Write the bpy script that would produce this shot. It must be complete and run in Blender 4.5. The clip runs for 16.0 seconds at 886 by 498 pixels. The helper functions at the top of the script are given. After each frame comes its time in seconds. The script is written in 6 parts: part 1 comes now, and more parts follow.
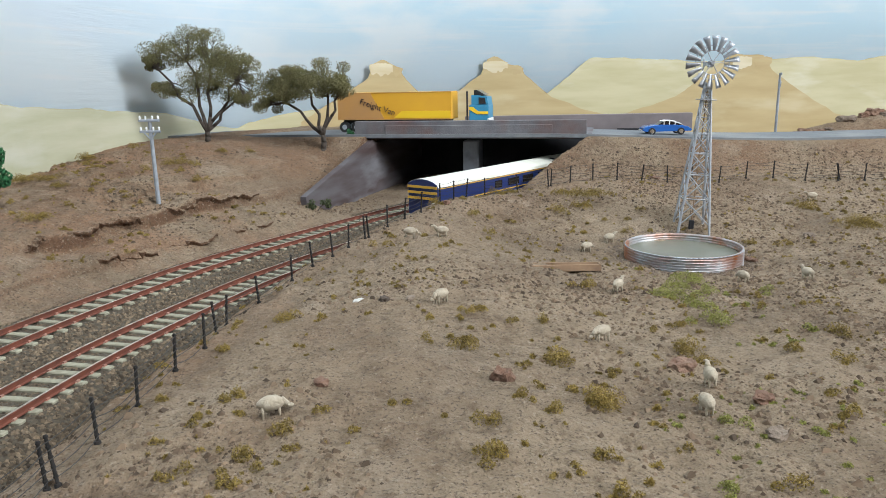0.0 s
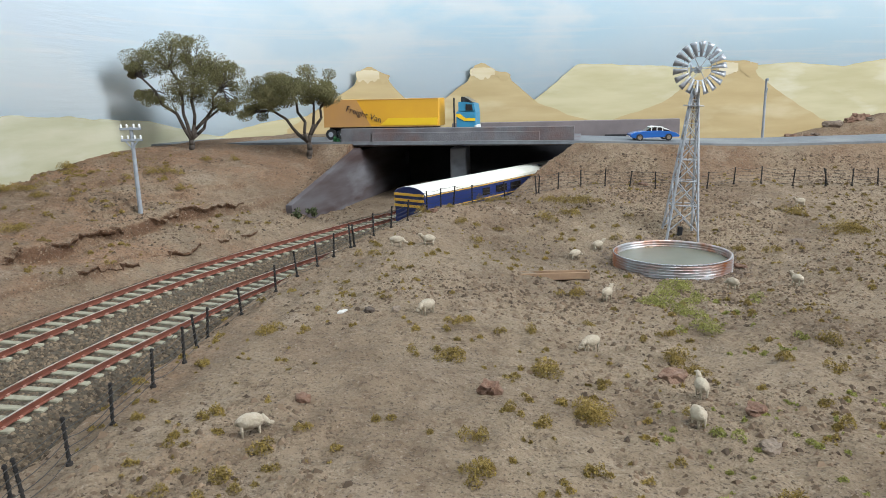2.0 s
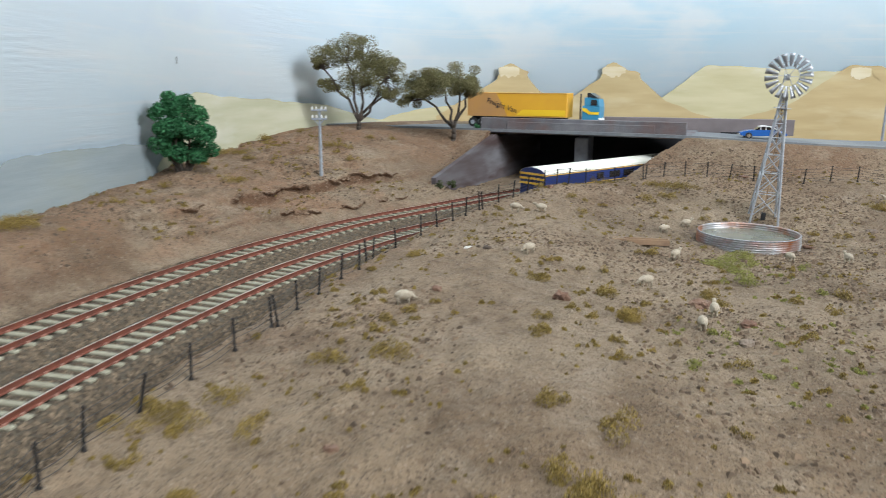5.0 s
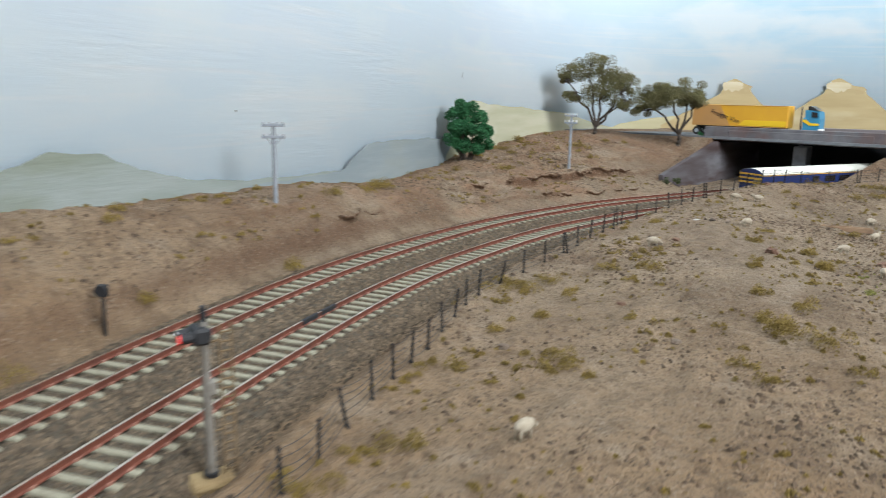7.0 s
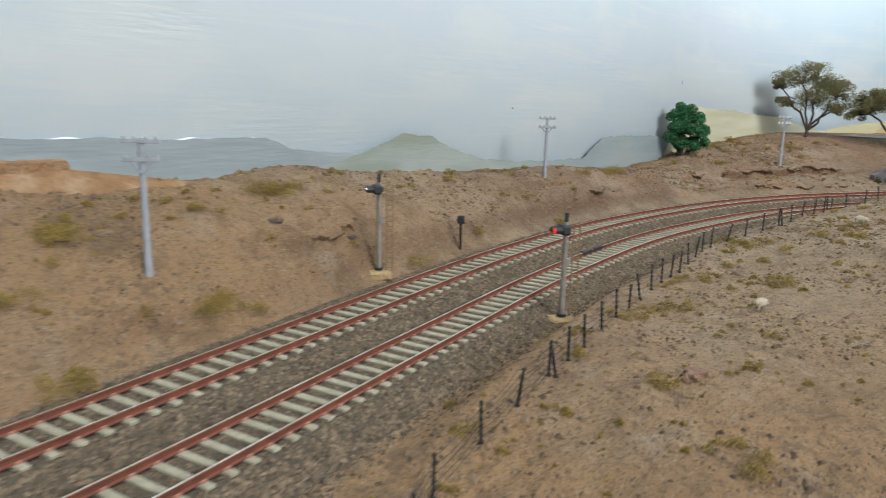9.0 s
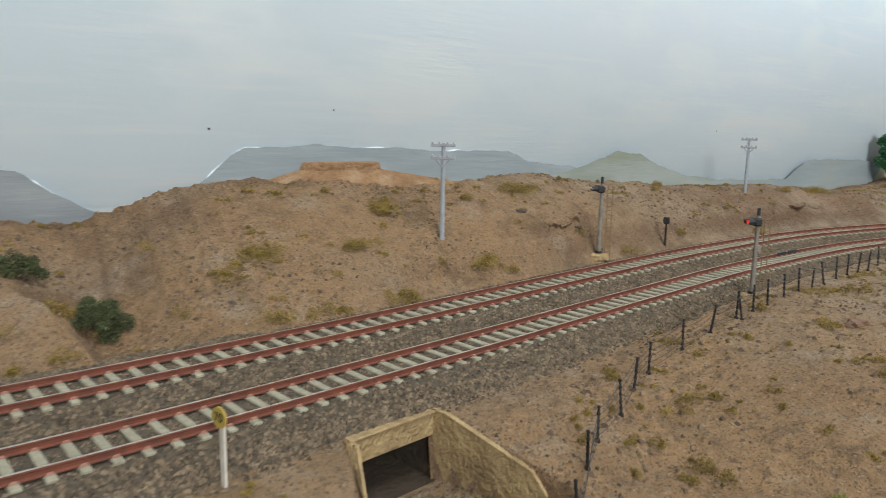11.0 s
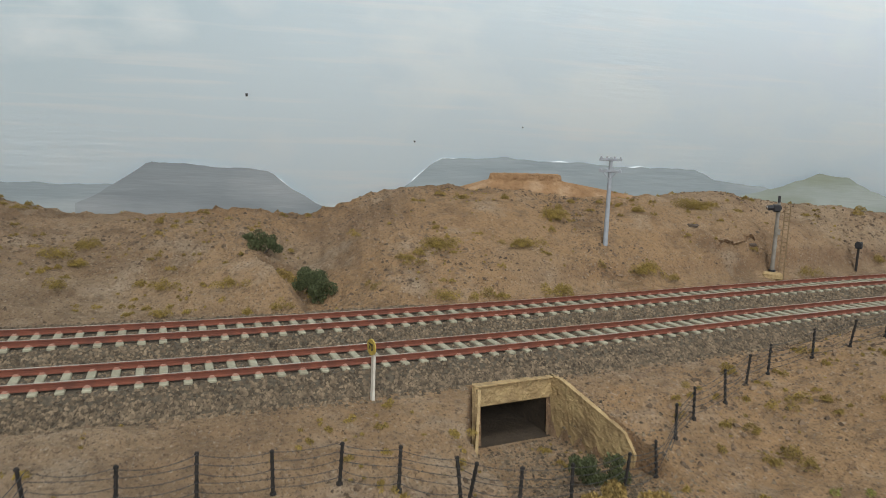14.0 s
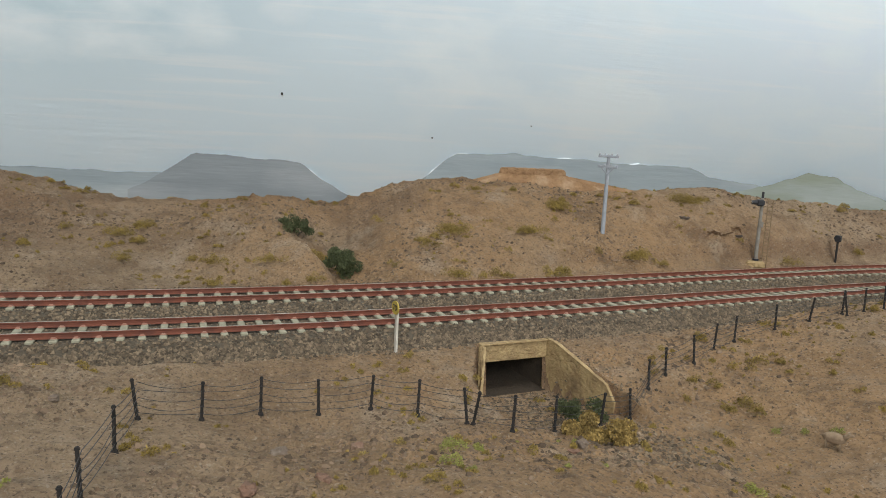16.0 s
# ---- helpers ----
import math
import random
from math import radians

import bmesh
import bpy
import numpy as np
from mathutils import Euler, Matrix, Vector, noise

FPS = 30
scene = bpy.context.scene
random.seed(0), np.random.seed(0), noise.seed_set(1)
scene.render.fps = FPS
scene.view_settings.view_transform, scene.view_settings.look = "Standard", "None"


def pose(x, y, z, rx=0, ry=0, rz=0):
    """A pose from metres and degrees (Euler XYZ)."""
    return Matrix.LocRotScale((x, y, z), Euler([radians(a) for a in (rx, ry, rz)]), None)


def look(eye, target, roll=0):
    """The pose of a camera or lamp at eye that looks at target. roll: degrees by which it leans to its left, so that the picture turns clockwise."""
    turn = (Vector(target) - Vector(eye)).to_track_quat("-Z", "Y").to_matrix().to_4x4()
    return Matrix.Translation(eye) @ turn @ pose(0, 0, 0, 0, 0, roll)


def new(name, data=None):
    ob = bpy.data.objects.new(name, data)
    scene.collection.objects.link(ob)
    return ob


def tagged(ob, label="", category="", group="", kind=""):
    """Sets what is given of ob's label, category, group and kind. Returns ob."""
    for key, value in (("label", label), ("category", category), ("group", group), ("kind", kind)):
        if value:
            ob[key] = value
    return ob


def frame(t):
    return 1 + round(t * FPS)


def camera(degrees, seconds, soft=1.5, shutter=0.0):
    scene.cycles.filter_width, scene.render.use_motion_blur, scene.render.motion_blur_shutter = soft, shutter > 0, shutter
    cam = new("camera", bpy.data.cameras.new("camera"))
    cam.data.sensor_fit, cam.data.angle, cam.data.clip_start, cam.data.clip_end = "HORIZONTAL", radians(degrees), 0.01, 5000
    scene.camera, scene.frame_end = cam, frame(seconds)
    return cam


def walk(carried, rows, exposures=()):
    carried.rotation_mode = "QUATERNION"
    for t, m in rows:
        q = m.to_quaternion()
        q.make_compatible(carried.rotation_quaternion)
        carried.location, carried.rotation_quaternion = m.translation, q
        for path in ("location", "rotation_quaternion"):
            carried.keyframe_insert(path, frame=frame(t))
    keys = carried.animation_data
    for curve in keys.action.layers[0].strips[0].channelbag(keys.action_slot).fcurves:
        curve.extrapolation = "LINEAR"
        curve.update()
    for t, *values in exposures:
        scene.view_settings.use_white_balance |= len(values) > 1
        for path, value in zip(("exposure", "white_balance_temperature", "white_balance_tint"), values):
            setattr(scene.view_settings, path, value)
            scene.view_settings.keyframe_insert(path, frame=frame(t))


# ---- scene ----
cam = camera(63.2, 16.0, 0.8, 0.5)
ROWS = [
    (0, -0.0000, -0.1196, 0.0982, 77.02, 1.13, -10.39),
    (0.5, -0.0008, -0.1170, 0.0961, 77.15, 1.02, -10.52),
    (1, -0.0004, -0.1166, 0.0992, 77.17, 1.08, -10.45),
    (1.5, 0.0000, -0.1158, 0.0987, 77.54, 1.25, -10.88),
    (2, 0.0023, -0.1144, 0.0982, 77.51, 1.32, -11.31),
    (2.5, 0.0044, -0.1145, 0.0973, 77.54, 1.25, -11.43),
    (3, 0.0044, -0.1163, 0.0990, 77.54, 1.06, -10.78),
    (5.5, -0.0002, -0.2602, 0.1019, 76.73, -0.65, 4.05),
    (6, -0.0055, -0.2933, 0.0987, 76.70, -0.81, 8.02),
    (6.5, -0.0165, -0.3318, 0.0932, 77.14, -0.79, 12.03),
    (7, -0.0208, -0.3819, 0.0998, 77.73, -0.96, 16.05),
    (7.5, -0.0245, -0.4307, 0.0926, 78.17, -0.70, 20.42),
    (8, -0.0179, -0.4650, 0.0937, 78.05, -0.94, 24.65),
    (8.5, -0.0126, -0.4942, 0.0953, 77.94, -1.27, 27.71),
    (9, -0.0172, -0.5334, 0.0944, 78.00, -1.28, 30.39),
    (9.5, -0.0106, -0.5624, 0.0932, 78.63, -0.83, 33.79),
    (10, 0.0031, -0.5900, 0.0911, 79.25, -0.80, 38.13),
    (12.5, 0.0688, -0.6603, 0.0818, 81.27, -1.80, 55.67),
    (13, 0.0773, -0.6507, 0.0894, 81.39, -2.18, 59.32),
    (13.5, 0.0828, -0.6409, 0.0863, 81.37, -2.36, 62.25),
    (14, 0.0953, -0.6382, 0.0827, 81.47, -2.11, 63.99),
    (14.5, 0.1169, -0.6458, 0.0808, 81.49, -2.11, 64.89),
    (15, 0.1311, -0.6523, 0.0814, 81.58, -2.20, 65.21),
    (15.5, 0.1428, -0.6570, 0.0828, 81.22, -2.47, 65.40),
    (16, 0.1418, -0.6604, 0.0823, 81.20, -2.87, 65.22),
]
walk(cam, [(t, pose(x, y, z, rx, ry, rz)) for t, x, y, z, rx, ry, rz in ROWS],
     [(0.0, -0.06, 6300, 10), (7.5, -0.10, 6300, 10), (10.0, -0.27, 6650, 10), (14.0, -0.41, 6700, 10), (16.0, -0.41, 6700, 10)])

# ---- light: a hall with tube lights over the layout ----
world = bpy.data.worlds.new("hall_air")
scene.world = world
world.use_nodes = True
world.node_tree.nodes["Background"].inputs[0].default_value = (0.86, 0.93, 1.0, 1)
world.node_tree.nodes["Background"].inputs[1].default_value = 0.55


def tube_lamp(x, y, z, sx, sy, watts, aim, tint=(0.955, 1.0, 1.03)):
    data = bpy.data.lights.new("tube_light", "AREA")
    data.shape, data.size, data.size_y, data.energy, data.color = "RECTANGLE", sx, sy, watts, tint
    ob = new("tube_light", data)
    ob.matrix_world = look((x, y, z), aim)
    return ob


tube_lamp(2.45, -1.70, 1.42, 0.90, 1.3, 136, (0.0, 0.15, 0.10))
tube_lamp(0.45, -0.30, 1.66, 0.20, 1.3, 40, (0.10, 0.10, 0.10))

# ---- materials ----
def mat(name, base, rough=0.8, metal=0.0, second=None, scale=60.0, mix=0.5, bump=0.0, bscale=400.0, third=None, tscale=12.0, tmix=0.4, spec=0.3, detail=6.0, island=0.0):
    """A procedural surface: base and second mix by fine noise, third by broad noise, with noise relief."""
    m = bpy.data.materials.new(name)
    m.use_nodes = True
    nt = m.node_tree
    b = nt.nodes["Principled BSDF"]
    b.inputs["Roughness"].default_value, b.inputs["Metallic"].default_value = rough, metal
    b.inputs["Specular IOR Level"].default_value = spec
    geo = nt.nodes.new("ShaderNodeNewGeometry")
    def noisy(sc, det=detail, r=0.6):
        n = nt.nodes.new("ShaderNodeTexNoise")
        n.inputs["Scale"].default_value, n.inputs["Detail"].default_value, n.inputs["Roughness"].default_value = sc, det, r
        nt.links.new(geo.outputs["Position"], n.inputs["Vector"])
        return n.outputs["Fac"]
    def ramp(fac, lo, hi):
        r = nt.nodes.new("ShaderNodeMapRange")
        r.inputs[1].default_value, r.inputs[2].default_value = lo, hi
        nt.links.new(fac, r.inputs[0])
        return r.outputs[0]
    def blend(fac, a, c):
        x = nt.nodes.new("ShaderNodeMix")
        x.data_type = "RGBA"
        nt.links.new(fac, x.inputs[0])
        for sock, v in ((x.inputs[6], a), (x.inputs[7], c)):
            if isinstance(v, tuple):
                sock.default_value = (*v, 1)
            else:
                nt.links.new(v, sock)
        return x.outputs[2]
    col = base
    if second:
        col = blend(ramp(noisy(scale), 0.5 - 0.35 * (1 - mix) , 0.5 + 0.35 * (1.2 - mix)), base, second)
    if third:
        col = blend(ramp(noisy(tscale, 4.0), 0.62 - 0.3 * tmix, 0.82 - 0.3 * tmix), col, third)
    if island:
        hsv = nt.nodes.new("ShaderNodeHueSaturation")
        val = nt.nodes.new("ShaderNodeMapRange")
        val.inputs[3].default_value, val.inputs[4].default_value = 1 - island, 1 + island
        nt.links.new(geo.outputs["Random Per Island"], val.inputs[0])
        nt.links.new(val.outputs[0], hsv.inputs["Value"])
        if isinstance(col, tuple):
            hsv.inputs["Color"].default_value = (*col, 1)
        else:
            nt.links.new(col, hsv.inputs["Color"])
        col = hsv.outputs[0]
    if isinstance(col, tuple):
        b.inputs["Base Color"].default_value = (*col, 1)
    else:
        nt.links.new(col, b.inputs["Base Color"])
    if bump:
        bn = nt.nodes.new("ShaderNodeBump")
        bn.inputs["Strength"].default_value, bn.inputs["Distance"].default_value = bump, 1.0 / bscale
        nt.links.new(noisy(bscale, 5.0), bn.inputs["Height"])
        nt.links.new(bn.outputs[0], b.inputs["Normal"])
    return m


def ground_paint():
    """Sand: pale tan, red-brown earth on the cutting side and the ridge, soft broad stains, clods and fine grit."""
    m = mat("dry_sand", (0.288, 0.216, 0.144), 0.95, 0, (0.232, 0.170, 0.111), 60, 0.45, 0.9, 1000, (0.168, 0.120, 0.078), 11, 0.50)
    nt = m.node_tree
    b = nt.nodes["Principled BSDF"]
    old = b.inputs["Base Color"].links[0].from_socket
    geo = nt.nodes.new("ShaderNodeNewGeometry")
    def noisy(sc, det, rough=0.5):
        n = nt.nodes.new("ShaderNodeTexNoise")
        n.inputs["Scale"].default_value, n.inputs["Detail"].default_value, n.inputs["Roughness"].default_value = sc, det, rough
        nt.links.new(geo.outputs["Position"], n.inputs["Vector"])
        return n.outputs["Fac"]
    def rng(fac, lo, hi, top=1.0, bottom=0.0):
        r = nt.nodes.new("ShaderNodeMapRange")
        r.inputs[1].default_value, r.inputs[2].default_value, r.inputs[3].default_value, r.inputs[4].default_value = lo, hi, bottom, top
        nt.links.new(fac, r.inputs[0])
        return r.outputs[0]
    def times(*facs):
        out = facs[0]
        for f in facs[1:]:
            k = nt.nodes.new("ShaderNodeMath")
            k.operation = "MULTIPLY"
            nt.links.new(out, k.inputs[0])
            nt.links.new(f, k.inputs[1])
            out = k.outputs[0]
        return out
    def blend(fac, a, c):
        x = nt.nodes.new("ShaderNodeMix")
        x.data_type = "RGBA"
        nt.links.new(fac, x.inputs[0])
        nt.links.new(a, x.inputs[6])
        x.inputs[7].default_value = (*c, 1)
        return x.outputs[2]
    sep = nt.nodes.new("ShaderNodeSeparateXYZ")
    nt.links.new(geo.outputs["Position"], sep.inputs[0])
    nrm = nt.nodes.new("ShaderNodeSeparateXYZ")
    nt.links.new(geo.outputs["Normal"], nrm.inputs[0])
    X, Y, Z = sep.outputs["X"], sep.outputs["Y"], sep.outputs["Z"]
    # red earth on the higher banks
    col = blend(times(rng(Z, 0.008, 0.030), rng(noisy(12, 5), 0.36, 0.60, 0.85)), old, (0.205, 0.121, 0.070))
    # orange subsoil laid bare in the cutting
    col = blend(times(rng(X, 0.02, -0.06), rng(Y, 0.00, 0.16), rng(noisy(20, 5, 0.6), 0.44, 0.60, 0.75)), col, (0.258, 0.144, 0.082))
    # ochre ridge behind the straight, and the orange-tan south field
    col = blend(times(rng(Y, 0.02, -0.32), rng(Y, -0.66, -0.54, 1.0, 0.30), rng(noisy(9, 4), 0.20, 0.50, 0.95)), col, (0.274, 0.167, 0.084))
    # rain-washed darker brown stains
    col = blend(times(rng(noisy(24, 6, 0.6), 0.50, 0.63, 0.62), rng(X, -0.10, -0.16, 1.0, 0.40)), col, (0.128, 0.078, 0.042))
    # crumbly darker spots the size of a clod
    col = blend(times(rng(noisy(95, 6, 0.68), 0.53, 0.62, 0.62), rng(noisy(17, 3), 0.40, 0.60)), col, (0.118, 0.078, 0.046))
    # bleached crusts
    col = blend(rng(noisy(31, 6, 0.65), 0.55, 0.70, 0.65), col, (0.325, 0.254, 0.182))
    # bare red-brown earth on steep faces, colour darkened as shade under ledges
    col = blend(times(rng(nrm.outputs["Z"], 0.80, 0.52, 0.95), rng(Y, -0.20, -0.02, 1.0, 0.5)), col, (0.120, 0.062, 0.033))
    col = blend(rng(noisy(300, 4), 0.55, 0.66, 0.60), col, (0.135, 0.088, 0.053))
    col = blend(rng(noisy(1000, 3), 0.56, 0.66, 0.80), col, (0.080, 0.054, 0.036))
    col = blend(rng(noisy(760, 2), 0.60, 0.72, 0.60), col, (0.360, 0.286, 0.212))
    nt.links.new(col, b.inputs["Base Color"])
    lump = nt.nodes.new("ShaderNodeBump")
    lump.inputs["Strength"].default_value, lump.inputs["Distance"].default_value = 1.0, 0.0048
    nt.links.new(noisy(230, 6, 0.62), lump.inputs["Height"])
    nt.links.new(lump.outputs[0], b.inputs["Normal"].links[0].from_node.inputs["Normal"])
    return m


M_SAND = ground_paint()
M_BALLAST = mat("ballast_bed", (0.100, 0.080, 0.056), 0.95, 0, (0.045, 0.036, 0.026), 700, 0.5, 1.0, 900)
M_STONE = mat("ballast_stone", (0.142, 0.105, 0.068), 0.9, 0, (0.062, 0.046, 0.031), 260, 0.5, island=0.6)
M_PEBBLE = mat("desert_pebble", (0.150, 0.103, 0.066), 0.95, 0, (0.082, 0.055, 0.036), 120, 0.5, island=0.5)
M_ROCK = mat("rust_brown_rock", (0.205, 0.112, 0.074), 0.9, 0, (0.115, 0.070, 0.048), 260, 0.5, 1.0, 500, (0.24, 0.155, 0.108), 120, 0.45)
M_ROCKG = mat("grey_rock", (0.195, 0.145, 0.108), 0.9, 0, (0.11, 0.082, 0.062), 260, 0.5, 1.0, 500, (0.24, 0.185, 0.140), 120, 0.45)
M_ROCKDK = mat("dark_slab_rock", (0.105, 0.080, 0.062), 0.9, 0, (0.06, 0.045, 0.036), 260, 0.5, 0.8, 600)
M_SLEEPER = mat("concrete_sleeper", (0.295, 0.280, 0.205), 0.85, 0, (0.200, 0.180, 0.128), 350, 0.5, 0.3, 900)
M_CLIP = mat("rusty_pink_chair", (0.29, 0.125, 0.088), 0.85, 0, (0.34, 0.21, 0.16), 300, 0.5)
M_RAIL = mat("rusty_rail_side", (0.160, 0.051, 0.030), 0.75, 0, (0.085, 0.032, 0.022), 160, 0.5)
M_RAILTOP = mat("polished_rail_head", (0.80, 0.73, 0.64), 0.30, 1.0, (0.50, 0.38, 0.30), 45, 0.5)
M_ROAD = mat("asphalt_road", (0.17, 0.18, 0.19), 0.85, 0, (0.13, 0.135, 0.14), 200, 0.5, 0.3, 1500, (0.22, 0.22, 0.215), 15, 0.4)
M_CONC = mat("weathered_concrete", (0.175, 0.168, 0.176), 0.8, 0, (0.078, 0.076, 0.084), 38, 0.5, 0.25, 700, (0.13, 0.078, 0.068), 20, 0.42)
M_CONCLIGHT = mat("grey_pier_concrete", (0.32, 0.33, 0.36), 0.8, 0, (0.2, 0.2, 0.22), 90, 0.5)
# near-black colour painted as the deep shade inside passages
M_DEEPSHADE = mat("deep_shade_wall", (0.035, 0.035, 0.04), 0.9, 0, (0.02, 0.02, 0.022), 60, 0.5)
M_OCHRE = mat("ochre_plaster", (0.40, 0.29, 0.145), 0.9, 0, (0.24, 0.16, 0.078), 150, 0.5, 1.0, 450, (0.17, 0.115, 0.062), 60, 0.42)
M_GALV = mat("galvanised_steel", (0.44, 0.455, 0.48), 0.52, 0.7, (0.30, 0.31, 0.33), 200, 0.5)
M_GREYPAINT = mat("pale_grey_paint", (0.29, 0.315, 0.345), 0.6, 0, (0.21, 0.22, 0.235), 250, 0.5)
M_MAST = mat("grimy_grey_mast", (0.215, 0.20, 0.175), 0.7, 0, (0.14, 0.12, 0.095), 300, 0.5)
M_BLACK = mat("black_paint", (0.02, 0.02, 0.022), 0.6)
M_POST = mat("dark_fence_post", (0.016, 0.0155, 0.0155), 0.85, 0, (0.04, 0.034, 0.03), 500, 0.4, spec=0.15)
M_WIRE = mat("dark_wire", (0.05, 0.047, 0.045), 0.6, 0.4)
M_WHITE = mat("white_paint", (0.74, 0.73, 0.70), 0.6, 0, (0.6, 0.58, 0.54), 300, 0.4)
M_CREAM = mat("cream_white_roof", (0.66, 0.655, 0.58), 0.55, 0, (0.57, 0.56, 0.48), 60, 0.4)
M_NAVY = mat("deep_blue_coach_paint", (0.012, 0.028, 0.13), 0.4, 0, (0.010, 0.022, 0.10), 60, 0.5, spec=0.5)
M_GOLD = mat("golden_yellow_line", (0.62, 0.36, 0.05), 0.5)
M_GLASS = mat("dark_window_glass", (0.015, 0.013, 0.013), 0.12, 0, spec=0.6)
M_YELLOW = mat("yellow_trailer_paint", (0.68, 0.36, 0.025), 0.5, 0, (0.62, 0.31, 0.03), 30, 0.5)
M_YELLOW2 = mat("bright_yellow_band", (0.78, 0.50, 0.02), 0.5)
M_ORANGE = mat("faded_orange_paint", (0.52, 0.27, 0.08), 0.55, 0, (0.46, 0.25, 0.10), 60, 0.5)
M_CABBLUE = mat("light_blue_cab_paint", (0.045, 0.225, 0.37), 0.4)
M_CARBLUE = mat("mid_blue_car_paint", (0.018, 0.095, 0.33), 0.25, 0, spec=0.6)
M_CHROME = mat("chrome", (0.8, 0.8, 0.8), 0.15, 1.0)
M_TYRE = mat("tyre_rubber", (0.025, 0.025, 0.025), 0.85)
M_BOGIE = mat("dark_underframe", (0.03, 0.03, 0.033), 0.7)
M_BARK = mat("dark_bark", (0.085, 0.068, 0.055), 0.95, 0, (0.045, 0.036, 0.03), 300, 0.5, 0.8, 900)
M_LEAFOL = mat("olive_acacia_leaf", (0.128, 0.121, 0.049), 0.8, 0, (0.190, 0.168, 0.078), 60, 0.5, island=0.35)
M_LEAFGR = mat("green_shrub_leaf", (0.020, 0.095, 0.036), 0.7, 0, (0.035, 0.140, 0.050), 80, 0.5, island=0.5)
M_LEAFDK = mat("dark_green_bush_leaf", (0.048, 0.058, 0.024), 0.8, 0, (0.075, 0.085, 0.036), 80, 0.5, island=0.5)
M_TUFT = mat("dry_olive_grass", (0.262, 0.182, 0.048), 0.95, 0, (0.140, 0.100, 0.030), 60, 0.5, island=0.45)
M_TUFTG = mat("fresh_green_grass", (0.255, 0.250, 0.066), 0.95, 0, (0.175, 0.172, 0.050), 60, 0.5, island=0.4)
M_STRAW = mat("straw_grass", (0.27, 0.180, 0.056), 0.95, 0, (0.15, 0.105, 0.038), 60, 0.5, island=0.45)
M_WOOL = mat("cream_wool", (0.42, 0.36, 0.275), 0.95, 0, (0.30, 0.25, 0.18), 600, 0.5, 0.8, 1500)
M_RUSTY = mat("galvanised_tank_wall", (0.54, 0.555, 0.58), 0.38, 0.7, (0.40, 0.39, 0.38), 120, 0.5, third=(0.36, 0.120, 0.032), tscale=36, tmix=0.60)
M_WATER = mat("murky_tank_water", (0.160, 0.158, 0.120), 0.25, 0, (0.125, 0.125, 0.095), 30, 0.5, spec=0.4)
M_WOODY = mat("weathered_timber", (0.31, 0.205, 0.125), 0.9, 0, (0.20, 0.125, 0.08), 150, 0.5)
M_WOODPALE = mat("off_white_post", (0.52, 0.49, 0.43), 0.7, 0, (0.40, 0.36, 0.30), 300, 0.5)
M_SIGN = mat("yellow_sign_paint", (0.42, 0.31, 0.06), 0.7, 0, (0.30, 0.22, 0.06), 400, 0.5)
M_INSUL = mat("white_porcelain", (0.75, 0.75, 0.74), 0.2)
M_REDLAMP = mat("red_lamp_lens", (0.6, 0.02, 0.02), 0.2)
M_REDLAMP.node_tree.nodes["Principled BSDF"].inputs["Emission Color"].default_value = (1, 0.05, 0.04, 1)
M_REDLAMP.node_tree.nodes["Principled BSDF"].inputs["Emission Strength"].default_value = 0.6


def hill_paint(name, base, second, third, slope=0.0, relief=0.35):
    """Brushed emulsion on the board: long sideways strokes of two tones with patches of a third, and ridges left by the brush."""
    m = bpy.data.materials.new(name)
    m.use_nodes = True
    nt, L = m.node_tree, m.node_tree.links
    b = nt.nodes["Principled BSDF"]
    b.inputs["Roughness"].default_value, b.inputs["Specular IOR Level"].default_value = 0.75, 0.2
    geo = nt.nodes.new("ShaderNodeNewGeometry")
    def noisy(scale, det, off=0.0):
        mp = nt.nodes.new("ShaderNodeMapping")
        mp.inputs["Scale"].default_value, mp.inputs["Location"].default_value, mp.inputs["Rotation"].default_value = scale, (off, off, off), (0, slope, 0)
        n = nt.nodes.new("ShaderNodeTexNoise")
        n.inputs["Scale"].default_value, n.inputs["Detail"].default_value = 1.0, det
        L.new(geo.outputs["Position"], mp.inputs["Vector"])
        L.new(mp.outputs[0], n.inputs["Vector"])
        return n.outputs["Fac"]
    def mix(fac, lo, hi, a, c):
        r = nt.nodes.new("ShaderNodeMapRange")
        r.inputs[1].default_value, r.inputs[2].default_value = lo, hi
        L.new(fac, r.inputs[0])
        x = nt.nodes.new("ShaderNodeMix")
        x.data_type = "RGBA"
        L.new(r.outputs[0], x.inputs[0])
        for sock, v in ((x.inputs[6], a), (x.inputs[7], c)):
            if isinstance(v, tuple):
                sock.default_value = (*v, 1)
            else:
                L.new(v, sock)
        return x.outputs[2]
    col = mix(noisy((14, 14, 90), 6.0), 0.35, 0.65, base, second)
    col = mix(noisy((9, 9, 30), 5.0, 2.3), 0.52, 0.70, col, third)
    L.new(col, b.inputs["Base Color"])
    bump = nt.nodes.new("ShaderNodeBump")
    bump.inputs["Strength"].default_value, bump.inputs["Distance"].default_value = relief, 0.0010
    L.new(noisy((40, 40, 420), 5.0, 1.1), bump.inputs["Height"])
    L.new(bump.outputs[0], b.inputs["Normal"])
    return m


